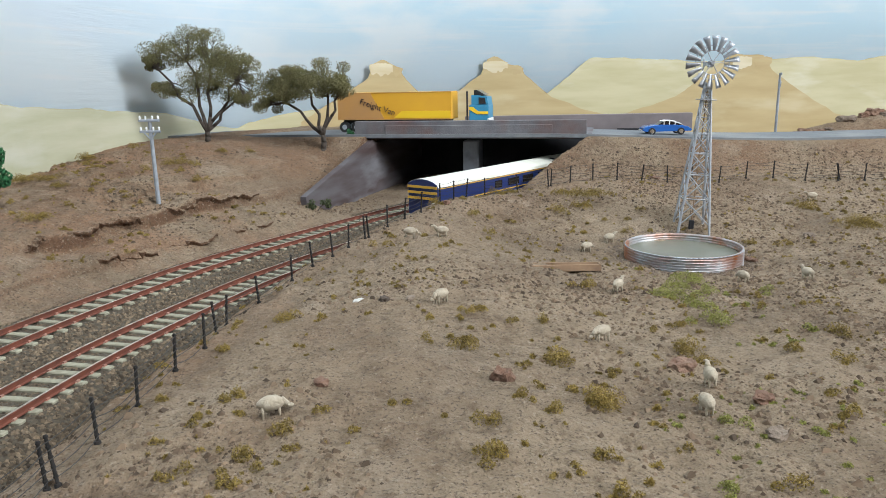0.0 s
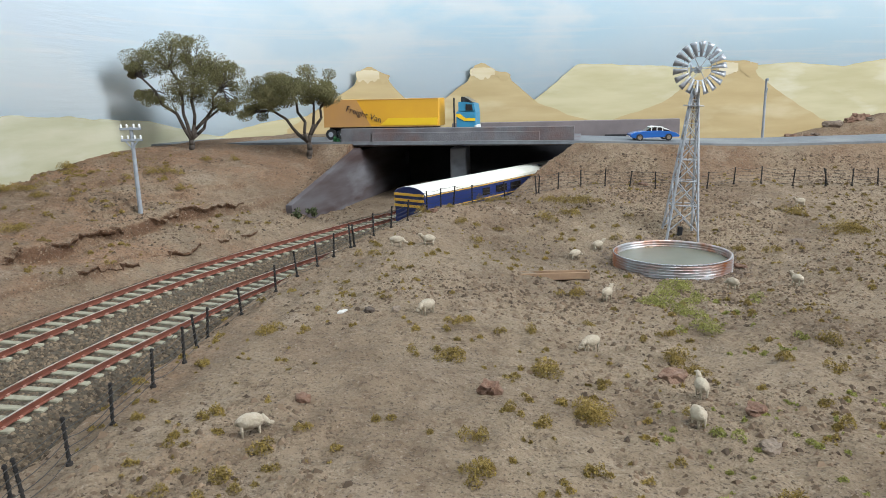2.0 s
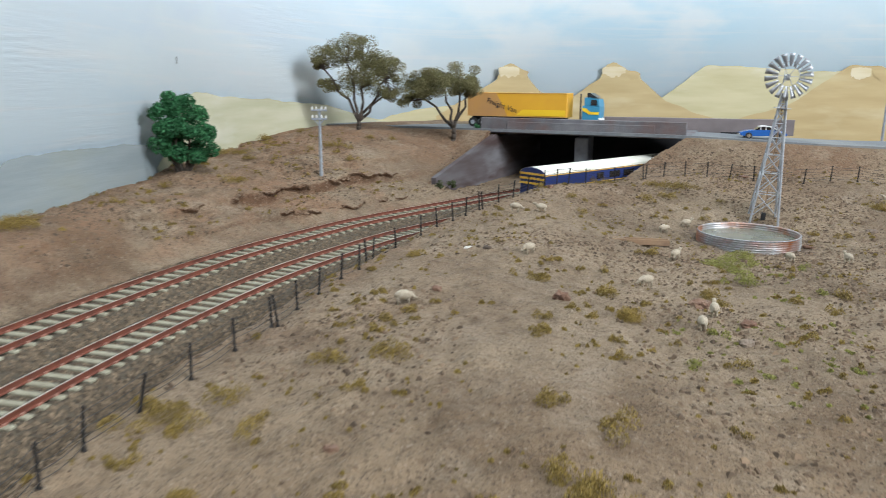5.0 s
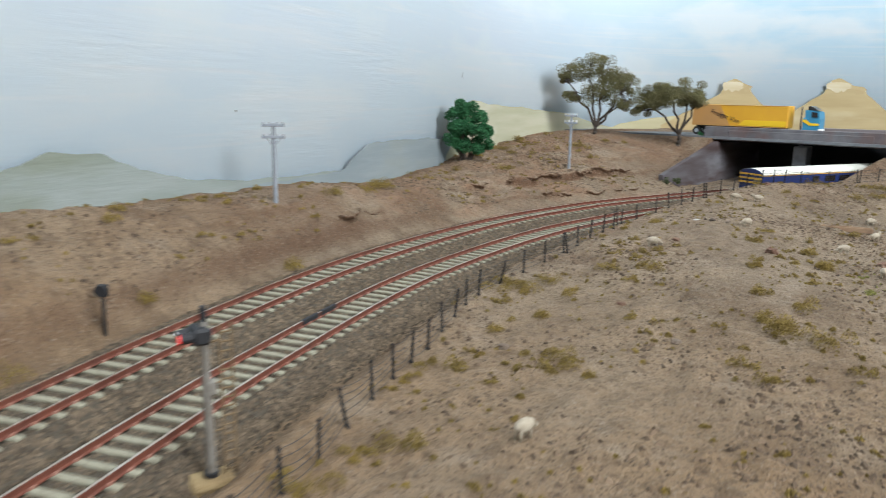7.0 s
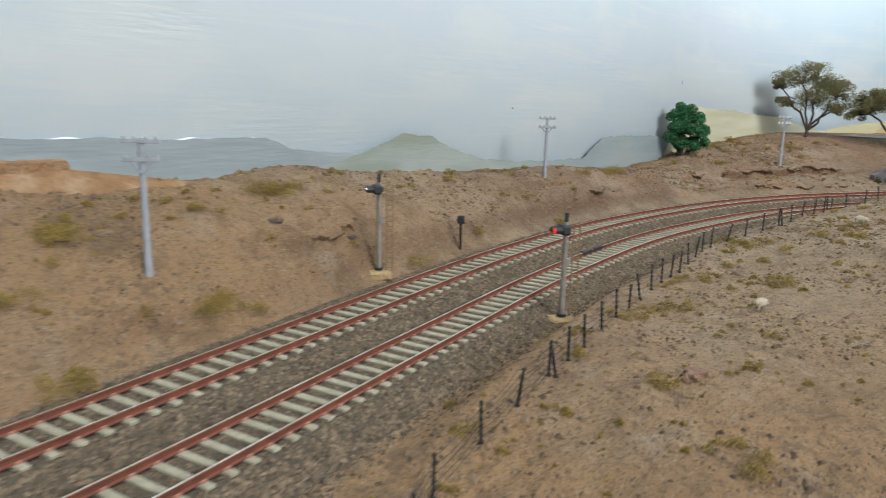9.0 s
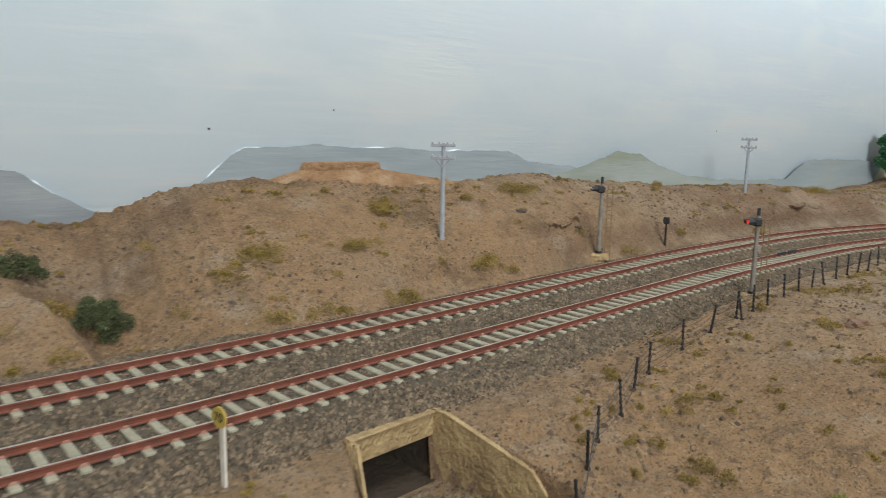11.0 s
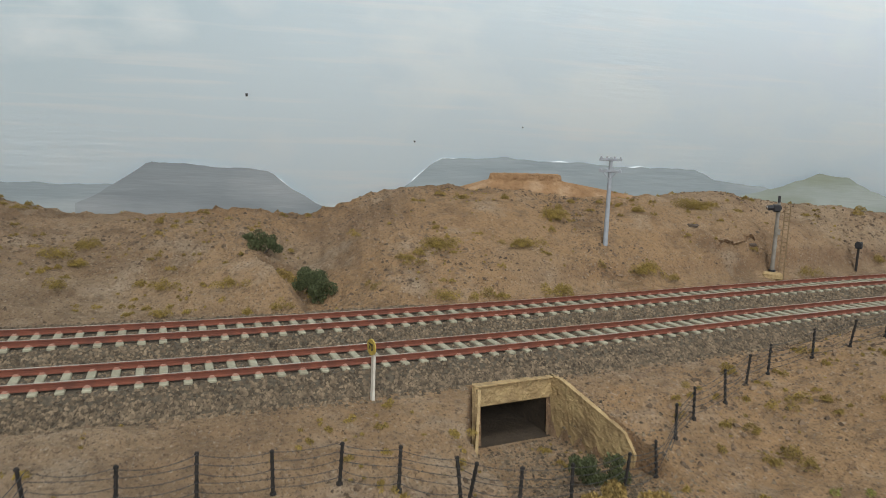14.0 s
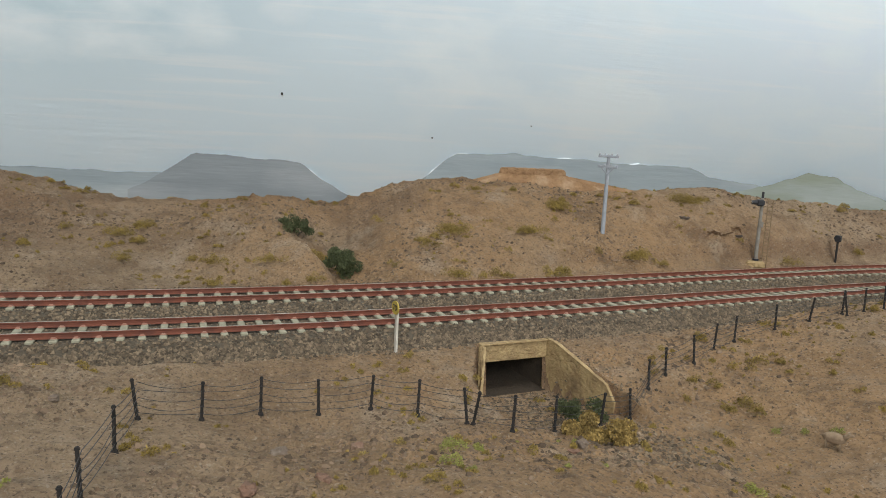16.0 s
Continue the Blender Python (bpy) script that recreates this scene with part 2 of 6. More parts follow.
M_MTGREY = hill_paint("painted_blue_grey_hill", (0.240, 0.272, 0.284), (0.202, 0.234, 0.248), (0.290, 0.316, 0.322))
M_MTDARK = hill_paint("painted_slate_hill", (0.190, 0.210, 0.221), (0.162, 0.180, 0.192), (0.240, 0.256, 0.264))
M_MTGREEN = hill_paint("painted_sage_hill", (0.222, 0.250, 0.224), (0.265, 0.290, 0.272), (0.195, 0.214, 0.168))
M_MTSHORE = hill_paint("painted_misty_grey_green_hill", (0.200, 0.232, 0.242), (0.240, 0.270, 0.275), (0.235, 0.255, 0.235), relief=0.2)
M_MTTAN = hill_paint("painted_tan_butte", (0.46, 0.36, 0.195), (0.40, 0.305, 0.155), (0.52, 0.44, 0.28), 0.5, 0.1)
M_MTPALE = hill_paint("painted_pale_sand_hill", (0.50, 0.455, 0.29), (0.435, 0.39, 0.235), (0.60, 0.57, 0.45), 0.6, 0.1)
M_MTHAZE = hill_paint("painted_hazy_olive_hill", (0.445, 0.425, 0.315), (0.375, 0.365, 0.250), (0.49, 0.48, 0.40), 0.15, 0.1)
M_CAPPALE = hill_paint("painted_chalky_cliff", (0.60, 0.53, 0.38), (0.52, 0.43, 0.27), (0.66, 0.61, 0.50), 1.4, 0.1)
M_CAPBROWN = hill_paint("painted_brown_cliff_shade", (0.40, 0.30, 0.155), (0.45, 0.35, 0.19), (0.36, 0.27, 0.14), 1.4, 0.1)
M_HALO = hill_paint("painted_white_brush_ridge", (0.82, 0.88, 0.91), (0.76, 0.83, 0.875), (0.86, 0.90, 0.92), 0.0, 0.6)


def sky_paint():
    """Sky: pale blue ground, broad white clouds, brushed sideways."""
    m = bpy.data.materials.new("painted_sky_board")
    m.use_nodes = True
    nt, L = m.node_tree, m.node_tree.links
    b = nt.nodes["Principled BSDF"]
    b.inputs["Roughness"].default_value, b.inputs["Specular IOR Level"].default_value = 0.7, 0.25
    geo = nt.nodes.new("ShaderNodeNewGeometry")
    def noisy(stretch, det, off):
        mp = nt.nodes.new("ShaderNodeMapping")
        mp.inputs["Scale"].default_value, mp.inputs["Location"].default_value = stretch, (off, off, off)
        n = nt.nodes.new("ShaderNodeTexNoise")
        n.inputs["Scale"].default_value, n.inputs["Detail"].default_value = 1.0, det
        L.new(geo.outputs["Position"], mp.inputs["Vector"])
        L.new(mp.outputs[0], n.inputs["Vector"])
        return n.outputs["Fac"]
    def rng(fac, lo, hi):
        r = nt.nodes.new("ShaderNodeMapRange")
        r.inputs[1].default_value, r.inputs[2].default_value = lo, hi
        L.new(fac, r.inputs[0])
        return r.outputs[0]
    def blend(fac, a, c):
        x = nt.nodes.new("ShaderNodeMix")
        x.data_type = "RGBA"
        L.new(fac, x.inputs[0])
        for sock, v in ((x.inputs[6], a), (x.inputs[7], c)):
            if isinstance(v, tuple):
                sock.default_value = (*v, 1)
            else:
                L.new(v, sock)
        return x.outputs[2]
    sep = nt.nodes.new("ShaderNodeSeparateXYZ")
    L.new(geo.outputs["Position"], sep.inputs[0])
    # the panel behind the bridge is bluer than the side panel, whose far end is greyer
    # the fade along Y also evens out the lamps' light in the paint
    side = blend(rng(sep.outputs["Y"], -0.20, -0.72), (0.770, 0.865, 0.955), (0.590, 0.740, 0.815))
    tone = blend(rng(sep.outputs["X"], -0.22, 0.05), side, (0.62, 0.825, 0.940))
    # paler towards the horizon, raised in the paint to offset lamp falloff
    low = blend(rng(sep.outputs["Z"], 0.16, 0.07), tone, (0.755, 0.880, 0.955))
    soft = blend(rng(noisy((3, 3, 7), 4.0, 5.3), 0.42, 0.66), low, (0.745, 0.875, 0.955))
    cloud = blend(rng(noisy((5.5, 5.5, 13), 7.0, 3.1), 0.50, 0.60), soft, (0.810, 0.905, 0.955))
    puff = blend(rng(noisy((11, 11, 20), 7.0, 8.4), 0.58, 0.90), cloud, (0.85, 0.915, 0.955))
    streak = blend(rng(noisy((7, 7, 150), 5.0, 1.7), 0.55, 0.95), puff, (0.90, 0.93, 0.95))
    L.new(streak, b.inputs["Base Color"])
    bump = nt.nodes.new("ShaderNodeBump")
    bump.inputs["Distance"].default_value = 0.0012
    heavy = nt.nodes.new("ShaderNodeMath")
    heavy.operation = "MULTIPLY"
    L.new(rng(noisy((9, 9, 26), 3.0, 6.6), 0.40, 0.70), heavy.inputs[0])
    heavy.inputs[1].default_value = 0.26
    L.new(heavy.outputs[0], bump.inputs["Strength"])
    L.new(noisy((30, 30, 300), 6.0, 0.4), bump.inputs["Height"])
    L.new(bump.outputs[0], b.inputs["Normal"])
    return m


M_SKY = sky_paint()
M_HALL = mat("hall_wall_paint", (0.46, 0.45, 0.43), 0.9, 0, (0.42, 0.41, 0.39), 3, 0.5)

# ---- plan ----
def smooth(a, b, v):
    t = np.clip((np.asarray(v, float) - a) / (b - a), 0, 1)
    return t * t * (3 - 2 * t)


def spline(points, step=0.004):
    """A smooth line through points (Catmull-Rom), evenly sampled."""
    p = np.array(points, float)
    p = np.vstack([2 * p[0] - p[1], p, 2 * p[-1] - p[-2]])
    out = []
    for i in range(1, len(p) - 2):
        n = max(2, int(np.linalg.norm(p[i + 1] - p[i]) / step))
        for t in np.arange(n) / n:
            out.append(0.5 * (2 * p[i] + (p[i + 1] - p[i - 1]) * t + (2 * p[i - 1] - 5 * p[i] + 4 * p[i + 1] - p[i + 2]) * t * t
                              + (3 * p[i] - p[i - 1] - 3 * p[i + 1] + p[i + 2]) * t ** 3))
    out.append(p[-2])
    return np.array(out)


LINE = spline([(-0.315, -1.10), (-0.2428, -0.90), (-0.2055, -0.75), (-0.1875, -0.60), (-0.1815, -0.45), (-0.1808, -0.30), (-0.1778, -0.15),
               (-0.1597, 0.0), (-0.1138, 0.15), (-0.0617, 0.25), (-0.0262, 0.30), (0.0100, 0.342), (0.0475, 0.384), (0.086, 0.424), (0.152, 0.487), (0.21, 0.531), (0.27, 0.570), (0.32, 0.600)])
TAN = np.gradient(LINE, axis=0)
TAN /= np.linalg.norm(TAN, axis=1)[:, None]
NORM = np.stack([TAN[:, 1], -TAN[:, 0]], 1)
SPACING, GAUGE, FAR_Z = 0.040, 0.0165, 0.0039


def across(x, y):
    """Distance across the railway (positive on the field side) and the place along it, by the nearest sample of its line."""
    x, y = np.ravel(np.asarray(x, float)), np.ravel(np.asarray(y, float))
    d, at = np.empty(len(x)), np.empty(len(x), int)
    for a in range(0, len(x), 20000):
        s = slice(a, a + 20000)
        far = (x[s, None] - LINE[None, ::2, 0]) ** 2 + (y[s, None] - LINE[None, ::2, 1]) ** 2
        k = far.argmin(1) * 2
        at[s] = k
        d[s] = (x[s] - LINE[k, 0]) * NORM[k, 0] + (y[s] - LINE[k, 1]) * NORM[k, 1]
    return d, at


def hill(x, y, cx, cy, sx, sy, turn=0.0):
    c, s = math.cos(radians(turn)), math.sin(radians(turn))
    u, v = (x - cx) * c + (y - cy) * s, -(x - cx) * s + (y - cy) * c
    return np.exp(-0.5 * ((u / sx) ** 2 + (v / sy) ** 2))


W0, W1, W2 = np.array((-0.006, 0.428)), np.array((0.0557, 0.543)), np.array((0.118, 0.659))
BRIDGE_L, BRIDGE_R = np.array((0.040, 0.550)), np.array((0.232, 0.470))
BDIR = (BRIDGE_R - BRIDGE_L) / np.linalg.norm(BRIDGE_R - BRIDGE_L)
BNOR = np.array((-BDIR[1], BDIR[0]))
ROAD = spline([(-0.30, 0.69), (-0.15, 0.655), (0.0, 0.603), (0.136, 0.546), (0.232, 0.506), (0.34, 0.478), (0.50, 0.455), (0.75, 0.44), (1.1, 0.44)])


def road_z(x):
    return 0.054 - 0.007 * smooth(0.20, 0.42, x)


def road_dist(x, y):
    x, y = np.ravel(x), np.ravel(y)
    d = np.empty(len(x))
    rt = np.gradient(ROAD, axis=0)
    rt /= np.linalg.norm(rt, axis=1)[:, None]
    for a in range(0, len(x), 20000):
        s = slice(a, a + 20000)
        k = ((x[s, None] - ROAD[None, :, 0]) ** 2 + (y[s, None] - ROAD[None, :, 1]) ** 2).argmin(1)
        d[s] = -(x[s] - ROAD[k, 0]) * rt[k, 1] + (y[s] - ROAD[k, 1]) * rt[k, 0]
    return d


# the painted board, and the line behind the hill crests
BACK = spline([(-0.575, -1.10), (-0.470, -0.75), (-0.386, -0.50), (-0.343, -0.28), (-0.304, -0.02), (-0.262, 0.17), (-0.235, 0.33), (-0.20, 0.50), (-0.10, 0.66),
               (0.06, 0.715), (0.30, 0.725), (0.60, 0.70), (1.20, 0.62)], 0.01)
BACK_S = 0.003 + np.r_[0, np.cumsum(np.linalg.norm(np.diff(BACK, axis=0), axis=1))]
CREST_LINE = spline([(-0.60, -1.10), (-0.50, -0.75), (-0.43, -0.50), (-0.37, -0.28), (-0.31, -0.02), (-0.27, 0.17), (-0.24, 0.33), (-0.20, 0.50), (-0.10, 0.66),
                     (0.06, 0.715), (0.30, 0.725), (0.60, 0.70), (1.20, 0.62)], 0.01)
CREST_S = np.r_[0, np.cumsum(np.linalg.norm(np.diff(CREST_LINE, axis=0), axis=1))]
# height of the hill crest: (metres along its line, height)
CREST = np.array([(0.0, 0.05), (0.38, 0.048), (0.42, 0.0415), (0.46, 0.033), (0.50, 0.027), (0.55, 0.0265), (0.59, 0.036), (0.65, 0.0435), (0.70, 0.050), (0.757, 0.051),
                  (0.85, 0.048), (0.89, 0.046), (0.93, 0.0525), (1.0, 0.0425), (1.12, 0.0385), (1.25, 0.036), (1.30, 0.028), (1.36, 0.0245), (1.44, 0.029), (1.50, 0.035),
                  (1.56, 0.041), (1.63, 0.0437), (1.73, 0.054), (1.81, 0.056), (3.2, 0.056)])


def to_back(x, y):
    """Distance from the line behind the crests and the place along it."""
    x, y = np.ravel(x), np.ravel(y)
    d, s = np.empty(len(x)), np.empty(len(x))
    for a in range(0, len(x), 20000):
        c = slice(a, a + 20000)
        far = (x[c, None] - CREST_LINE[None, :, 0]) ** 2 + (y[c, None] - CREST_LINE[None, :, 1]) ** 2
        k = far.argmin(1)
        d[c], s[c] = np.sqrt(far.min(1)), CREST_S[k]
    return d, s


def ground(x, y):
    """Height of the land."""
    shape = np.shape(x)
    x, y = np.ravel(np.asarray(x, float)), np.ravel(np.asarray(y, float))
    d, at = across(x, y)
    bed = -0.0045 - 0.0975 * np.clip(d, -0.05, 0.05)
    # field on the camera's side
    deep = 0.983 * y + 0.183 * x + 0.114
    f = 0.001 + 0.011 * hill(x, y, 0.01, 0.13, 0.05, 0.09, -20) + 0.009 * hill(x, y, 0.05, 0.28, 0.045, 0.06) + 0.015 * hill(x, y, 0.145, 0.385, 0.075, 0.05, -20)
    f += 0.009 * hill(x, y, 0.03, -0.03, 0.05, 0.05) - 0.004 * hill(x, y, -0.06, -0.06, 0.03, 0.05)
    f += 0.003 * hill(x, y, -0.05, -0.28, 0.04, 0.06) - 0.007 * hill(x, y, 0.205, 0.25, 0.06, 0.05)
    f += 0.022 * smooth(0.40, 0.60, deep) * smooth(0.10, 0.26, x)
    f -= 0.025 * hill(x, y, -0.03, -0.45, 0.12, 0.05, -6) + 0.016 * hill(x, y, -0.09, -0.57, 0.05, 0.06)
    brow = np.interp(y, (0.08, 0.18, 0.20, 0.224, 0.254, 0.278, 0.307, 0.339, 0.362, 0.391, 0.43), (-0.0085, -0.001, 0.003, 0.0063, 0.0106, 0.0145, 0.0185, 0.0215, 0.0215, 0.0172, 0.016))
    f = np.maximum(f, brow + (f - brow) * smooth(0.062, 0.115, d))
    near = np.where(d < 0.066, brow + (f - brow) * smooth(0.050, 0.066, d), f)
    # cutting and hills behind the line
    db, sb = to_back(x, y)
    crest = np.interp(sb, CREST[:, 0], CREST[:, 1])
    span = np.maximum(-d - 0.040, 0)
    q = span / np.maximum(span + np.maximum(db - 0.045, 0.0), 1e-4)
    foot = np.maximum(bed + 0.002, 0.0)
    back = foot + (crest - foot) * (1 - (1 - q) ** 1.7) * smooth(0.0, 0.02, span)
    back -= 0.10 * np.maximum(0.045 - db, 0)
    back -= 0.026 * hill(x, y, -0.31, -0.525, 0.06, 0.022, -12) + 0.010 * hill(x, y, -0.27, -0.61, 0.03, 0.06)
    # spur on the near side of the gully
    cz = np.interp(x, (-0.345, -0.33, -0.29, -0.25, -0.232), (0.030, 0.033, 0.024, 0.0145, 0.003))
    cy = np.interp(x, (-0.345, -0.33, -0.29, -0.25, -0.232), (-0.584, -0.582, -0.567, -0.555, -0.551))
    spur = cz - 1.3 * np.maximum(y - cy, 0) - 0.30 * np.maximum(cy - y, 0)
    back = np.where((x < -0.225) & (x > -0.345), np.maximum(back, spur), back)
    back += 0.003 * hill(x, y, -0.385, -0.355, 0.030, 0.030)
    z = np.where(d > 0, near, back)
    k = (d > -0.040) & (d < 0.040)
    z[k] = bed[k]
    k = (d >= 0.040) & (d < 0.055)
    z[k] = (bed + (near - bed) * smooth(0.041, np.where(y > 0.15, 0.051, 0.055), d))[k]
    # road bank, cut by the railway
    r = np.abs(road_dist(x, y))
    bank = road_z(x) - 0.002 - 0.75 * np.maximum(r - 0.042, 0)
    beside = -0.0006 + (W1[0] - W0[0]) * (y - W0[1]) - (W1[1] - W0[1]) * (x - W0[0])
    limit = np.where(d > 0, -0.004 + np.where(x > 0.13, 1.9, 1.15) * np.maximum(d - np.where(x > 0.13, 0.037, 0.050), 0), np.where(beside > 0, 1.0, -0.004))
    limit = np.where(x > 0.31, 1.0, limit)
    z = np.maximum(z, np.minimum(bank, limit))
    # floor of the underpass beside the wing wall
    z = np.where((d < 0) & (beside < 0) & (y > 0.425) & (x < 0.31), np.minimum(z, bed), z)
    # rocky rise behind the road, and the mouth of the culvert
    z += 0.038 * hill(x, y, 0.68, 0.60, 0.11, 0.028) * (r > 0.045)
    reach = np.clip((x + 0.1335) / 0.035, 0, 1)
    splay = 0.0072 * np.clip((x + 0.1335) / 0.043, 0, 1)
    mouth = smooth(-0.1345, -0.1335, x) * (1 - smooth(-0.10, -0.055, x)) * smooth(-0.5110 - 0.020 * reach, -0.5096 - 0.020 * reach, y) * (1 - smooth(-0.4742 + splay, -0.4730 + splay, y))
    beside_wing = (x > -0.1335) & (x < -0.08) & (y > -0.4736 + splay) & (y < -0.425)
    z = np.where(beside_wing, np.minimum(z, -0.0100 - 0.0096 * np.clip((x + 0.1305) / 0.043, 0, 1) + 0.33 * np.maximum(y + 0.4716 - splay, 0)), z)
    z += (np.minimum(z, -0.033) - z) * mouth
    return z.reshape(shape)


# ---- building helpers ----
def obj(name, verts, faces, material, parent=None, label="", smooth_faces=False):
    me = bpy.data.meshes.new(name)
    me.from_pydata([tuple(v) for v in verts], [], faces)
    me.update()
    if material:
        me.materials.append(material)
    if smooth_faces:
        me.polygons.foreach_set("use_smooth", [True] * len(me.polygons))
    ob = new(name, me)
    if parent:
        ob.parent = parent
    if label:
        ob["label"] = label
    return ob


def part(name, bm, material, parent=None, label="", smooth_faces=False):
    me = bpy.data.meshes.new(name)
    bm.to_mesh(me)
    bm.free()
    if material:
        for m in material if isinstance(material, (list, tuple)) else (material,):
            me.materials.append(m)
    if smooth_faces:
        me.polygons.foreach_set("use_smooth", [True] * len(me.polygons))
    ob = new(name, me)
    if parent:
        ob.parent = parent
    if label:
        ob["label"] = label
    return ob


def thing(name, label, category, at=(0, 0, 0), turn=0.0, group="", kind=""):
    ob = new(name)
    ob.empty_display_size = 0.01
    ob.matrix_world = pose(*at, 0, 0, turn)
    return tagged(ob, label, category, group, kind)


def box(bm, cx, cy, cz, sx, sy, sz, bevel=0.0, m=None):
    r = bmesh.ops.create_cube(bm, size=1.0, matrix=(m or Matrix()) @ Matrix.Translation((cx, cy, cz)) @ Matrix.Diagonal((sx, sy, sz, 1)))
    if bevel:
        edges = list({e for v in r["verts"] for e in v.link_edges})
        bmesh.ops.bevel(bm, geom=edges, offset=bevel, segments=1, affect="EDGES")
    return bm


def rod(bm, a, b, r1, r2=None, n=8):
    a, b = Vector(a), Vector(b)
    d = b - a
    m = Matrix.Translation((a + b) / 2) @ d.to_track_quat("Z", "Y").to_matrix().to_4x4()
    bmesh.ops.create_cone(bm, cap_ends=True, segments=n, radius1=r1, radius2=r1 if r2 is None else r2, depth=d.length, matrix=m)
    return bm


def BM():
    return bmesh.new()


def gz(x, y):
    return float(ground(np.array([x]), np.array([y]))[0])


# ---- land ----
xs = np.concatenate([np.arange(-0.62, -0.46, 0.005), np.arange(-0.46, -0.147, 0.0025), np.arange(-0.147, -0.083, 0.0013), np.arange(-0.083, 0.34, 0.0025), np.arange(0.34, 1.25, 0.008)])
ys = np.concatenate([np.arange(-1.05, -0.80, 0.005), np.arange(-0.80, -0.537, 0.0025), np.arange(-0.537, -0.460, 0.0013), np.arange(-0.460, 0.56, 0.0025), np.arange(0.56, 0.75, 0.005)])
GX, GY = np.meshgrid(xs, ys, indexing="ij")
GZ = ground(GX, GY)
coarse = np.array([noise.fractal((x * 16, y * 16, 0.3), 0.7, 2.0, 6) for x, y in zip(GX.ravel(), GY.ravel())]).reshape(GX.shape)
ledge = np.array([noise.noise((x * 22, y * 22, 4.0)) for x, y in zip(GX.ravel(), GY.ravel())]).reshape(GX.shape)
dline = across(GX, GY)[0].reshape(GX.shape)
clear = smooth(0.047, 0.07, np.abs(dline)) * smooth(0.04, 0.055, np.abs(road_dist(GX, GY)).reshape(GX.shape))
clear *= 1 - hill(GX, GY, -0.115, -0.492, 0.03, 0.03)
# washed-out ledges on the cutting side
lumps = np.array([noise.fractal((x * 95, y * 95, 1.3), 0.8, 2.0, 3) for x, y in zip(GX.ravel(), GY.ravel())]).reshape(GX.shape)
lev = (GZ + 0.0035 * ledge + 0.0012 * coarse) / 0.0105
saw = lev - np.floor(lev)
steps = 0.0105 * (smooth(0.88, 0.97, saw) - saw) * (dline < -0.045) * smooth(-0.12, 0.02, GY) * (1 - smooth(0.43, 0.52, GY)) * smooth(-0.15, 0.25, ledge + 0.5 * coarse + 0.25)


def scarp(points, drop, reach):
    """A washed-out edge along a line: the uphill side stands proud and falls away sharply towards the railway."""
    line = spline(points, 0.003)
    t = np.gradient(line, axis=0)
    t /= np.linalg.norm(t, axis=1)[:, None]
    gx, gy = GX.ravel(), GY.ravel()
    out = np.zeros(len(gx))
    box_in = (gx > line[:, 0].min() - 0.05) & (gx < line[:, 0].max() + 0.05) & (gy > line[:, 1].min() - 0.05) & (gy < line[:, 1].max() + 0.05)
    idx = np.nonzero(box_in)[0]
    far = (gx[idx, None] - line[None, :, 0]) ** 2 + (gy[idx, None] - line[None, :, 1]) ** 2
    k = far.argmin(1)
    side = -(gx[idx] - line[k, 0]) * t[k, 1] + (gy[idx] - line[k, 1]) * t[k, 0] + 0.0018 * lumps.ravel()[idx] + 0.0035 * ledge.ravel()[idx]
    ends = smooth(0, 7, np.minimum(k, len(line) - 1 - k)) * np.clip(0.35 + 1.5 * coarse.ravel()[idx], 0.0, 1.2) * (np.sqrt(far.min(1)) < 0.045)
    out[idx] = drop * ends * (smooth(-0.0006, 0.0008, side) * (1 - smooth(0.004, reach, side)) - 0.45 * smooth(-0.010, -0.001, side) * (1 - smooth(-0.0006, 0.0006, side)))
    return out.reshape(GX.shape)


ledges = scarp([(-0.172, 0.232), (-0.158, 0.254), (-0.145, 0.276), (-0.126, 0.303), (-0.111, 0.331), (-0.094, 0.352), (-0.074, 0.379), (-0.038, 0.421)], 0.0030, 0.030)
ledges += scarp([(-0.118, 0.262), (-0.098, 0.292), (-0.072, 0.328), (-0.046, 0.360)], 0.0036, 0.016)
ledges += scarp([(-0.209, 0.040), (-0.205, 0.062), (-0.199, 0.082)], 0.0040, 0.018) + scarp([(-0.186, 0.130), (-0.170, 0.166), (-0.158, 0.190)], 0.0040, 0.020)
ledges += scarp([(-0.247, -0.285), (-0.244, -0.262), (-0.243, -0.232)], 0.0028, 0.018) + scarp([(-0.262, -0.470), (-0.246, -0.447), (-0.240, -0.425)], 0.0026, 0.02) + scarp([(-0.262, -0.25), (-0.268, -0.225)], 0.002, 0.015)
ridge = np.where(dline < -0.05, 1.0, 0.0) * smooth(-0.05, -0.16, GY)
gullies = np.array([noise.ridged_multi_fractal((x * 11, y * 11, 2.1), 0.9, 2.1, 4, 1.0, 2.0) for x, y in zip(GX.ravel(), GY.ravel())]).reshape(GX.shape) - 1.2
GZ = GZ + clear * (coarse * 0.0019 + lumps * 0.0016 + 0.40 * steps + ledges + ridge * (0.0016 * coarse + 0.0014 * gullies * smooth(0.05, 0.075, -dline)))


def land_z(x, y):
    """Height of the finished land at places (bilinear)."""
    x, y = np.asarray(x, float), np.asarray(y, float)
    i = np.clip(np.searchsorted(xs, x) - 1, 0, len(xs) - 2)
    j = np.clip(np.searchsorted(ys, y) - 1, 0, len(ys) - 2)
    u, v = (x - xs[i]) / (xs[i + 1] - xs[i]), (y - ys[j]) / (ys[j + 1] - ys[j])
    return (GZ[i, j] * (1 - u) + GZ[i + 1, j] * u) * (1 - v) + (GZ[i, j + 1] * (1 - u) + GZ[i + 1, j + 1] * u) * v


def lz(x, y):
    return float(land_z(x, y))


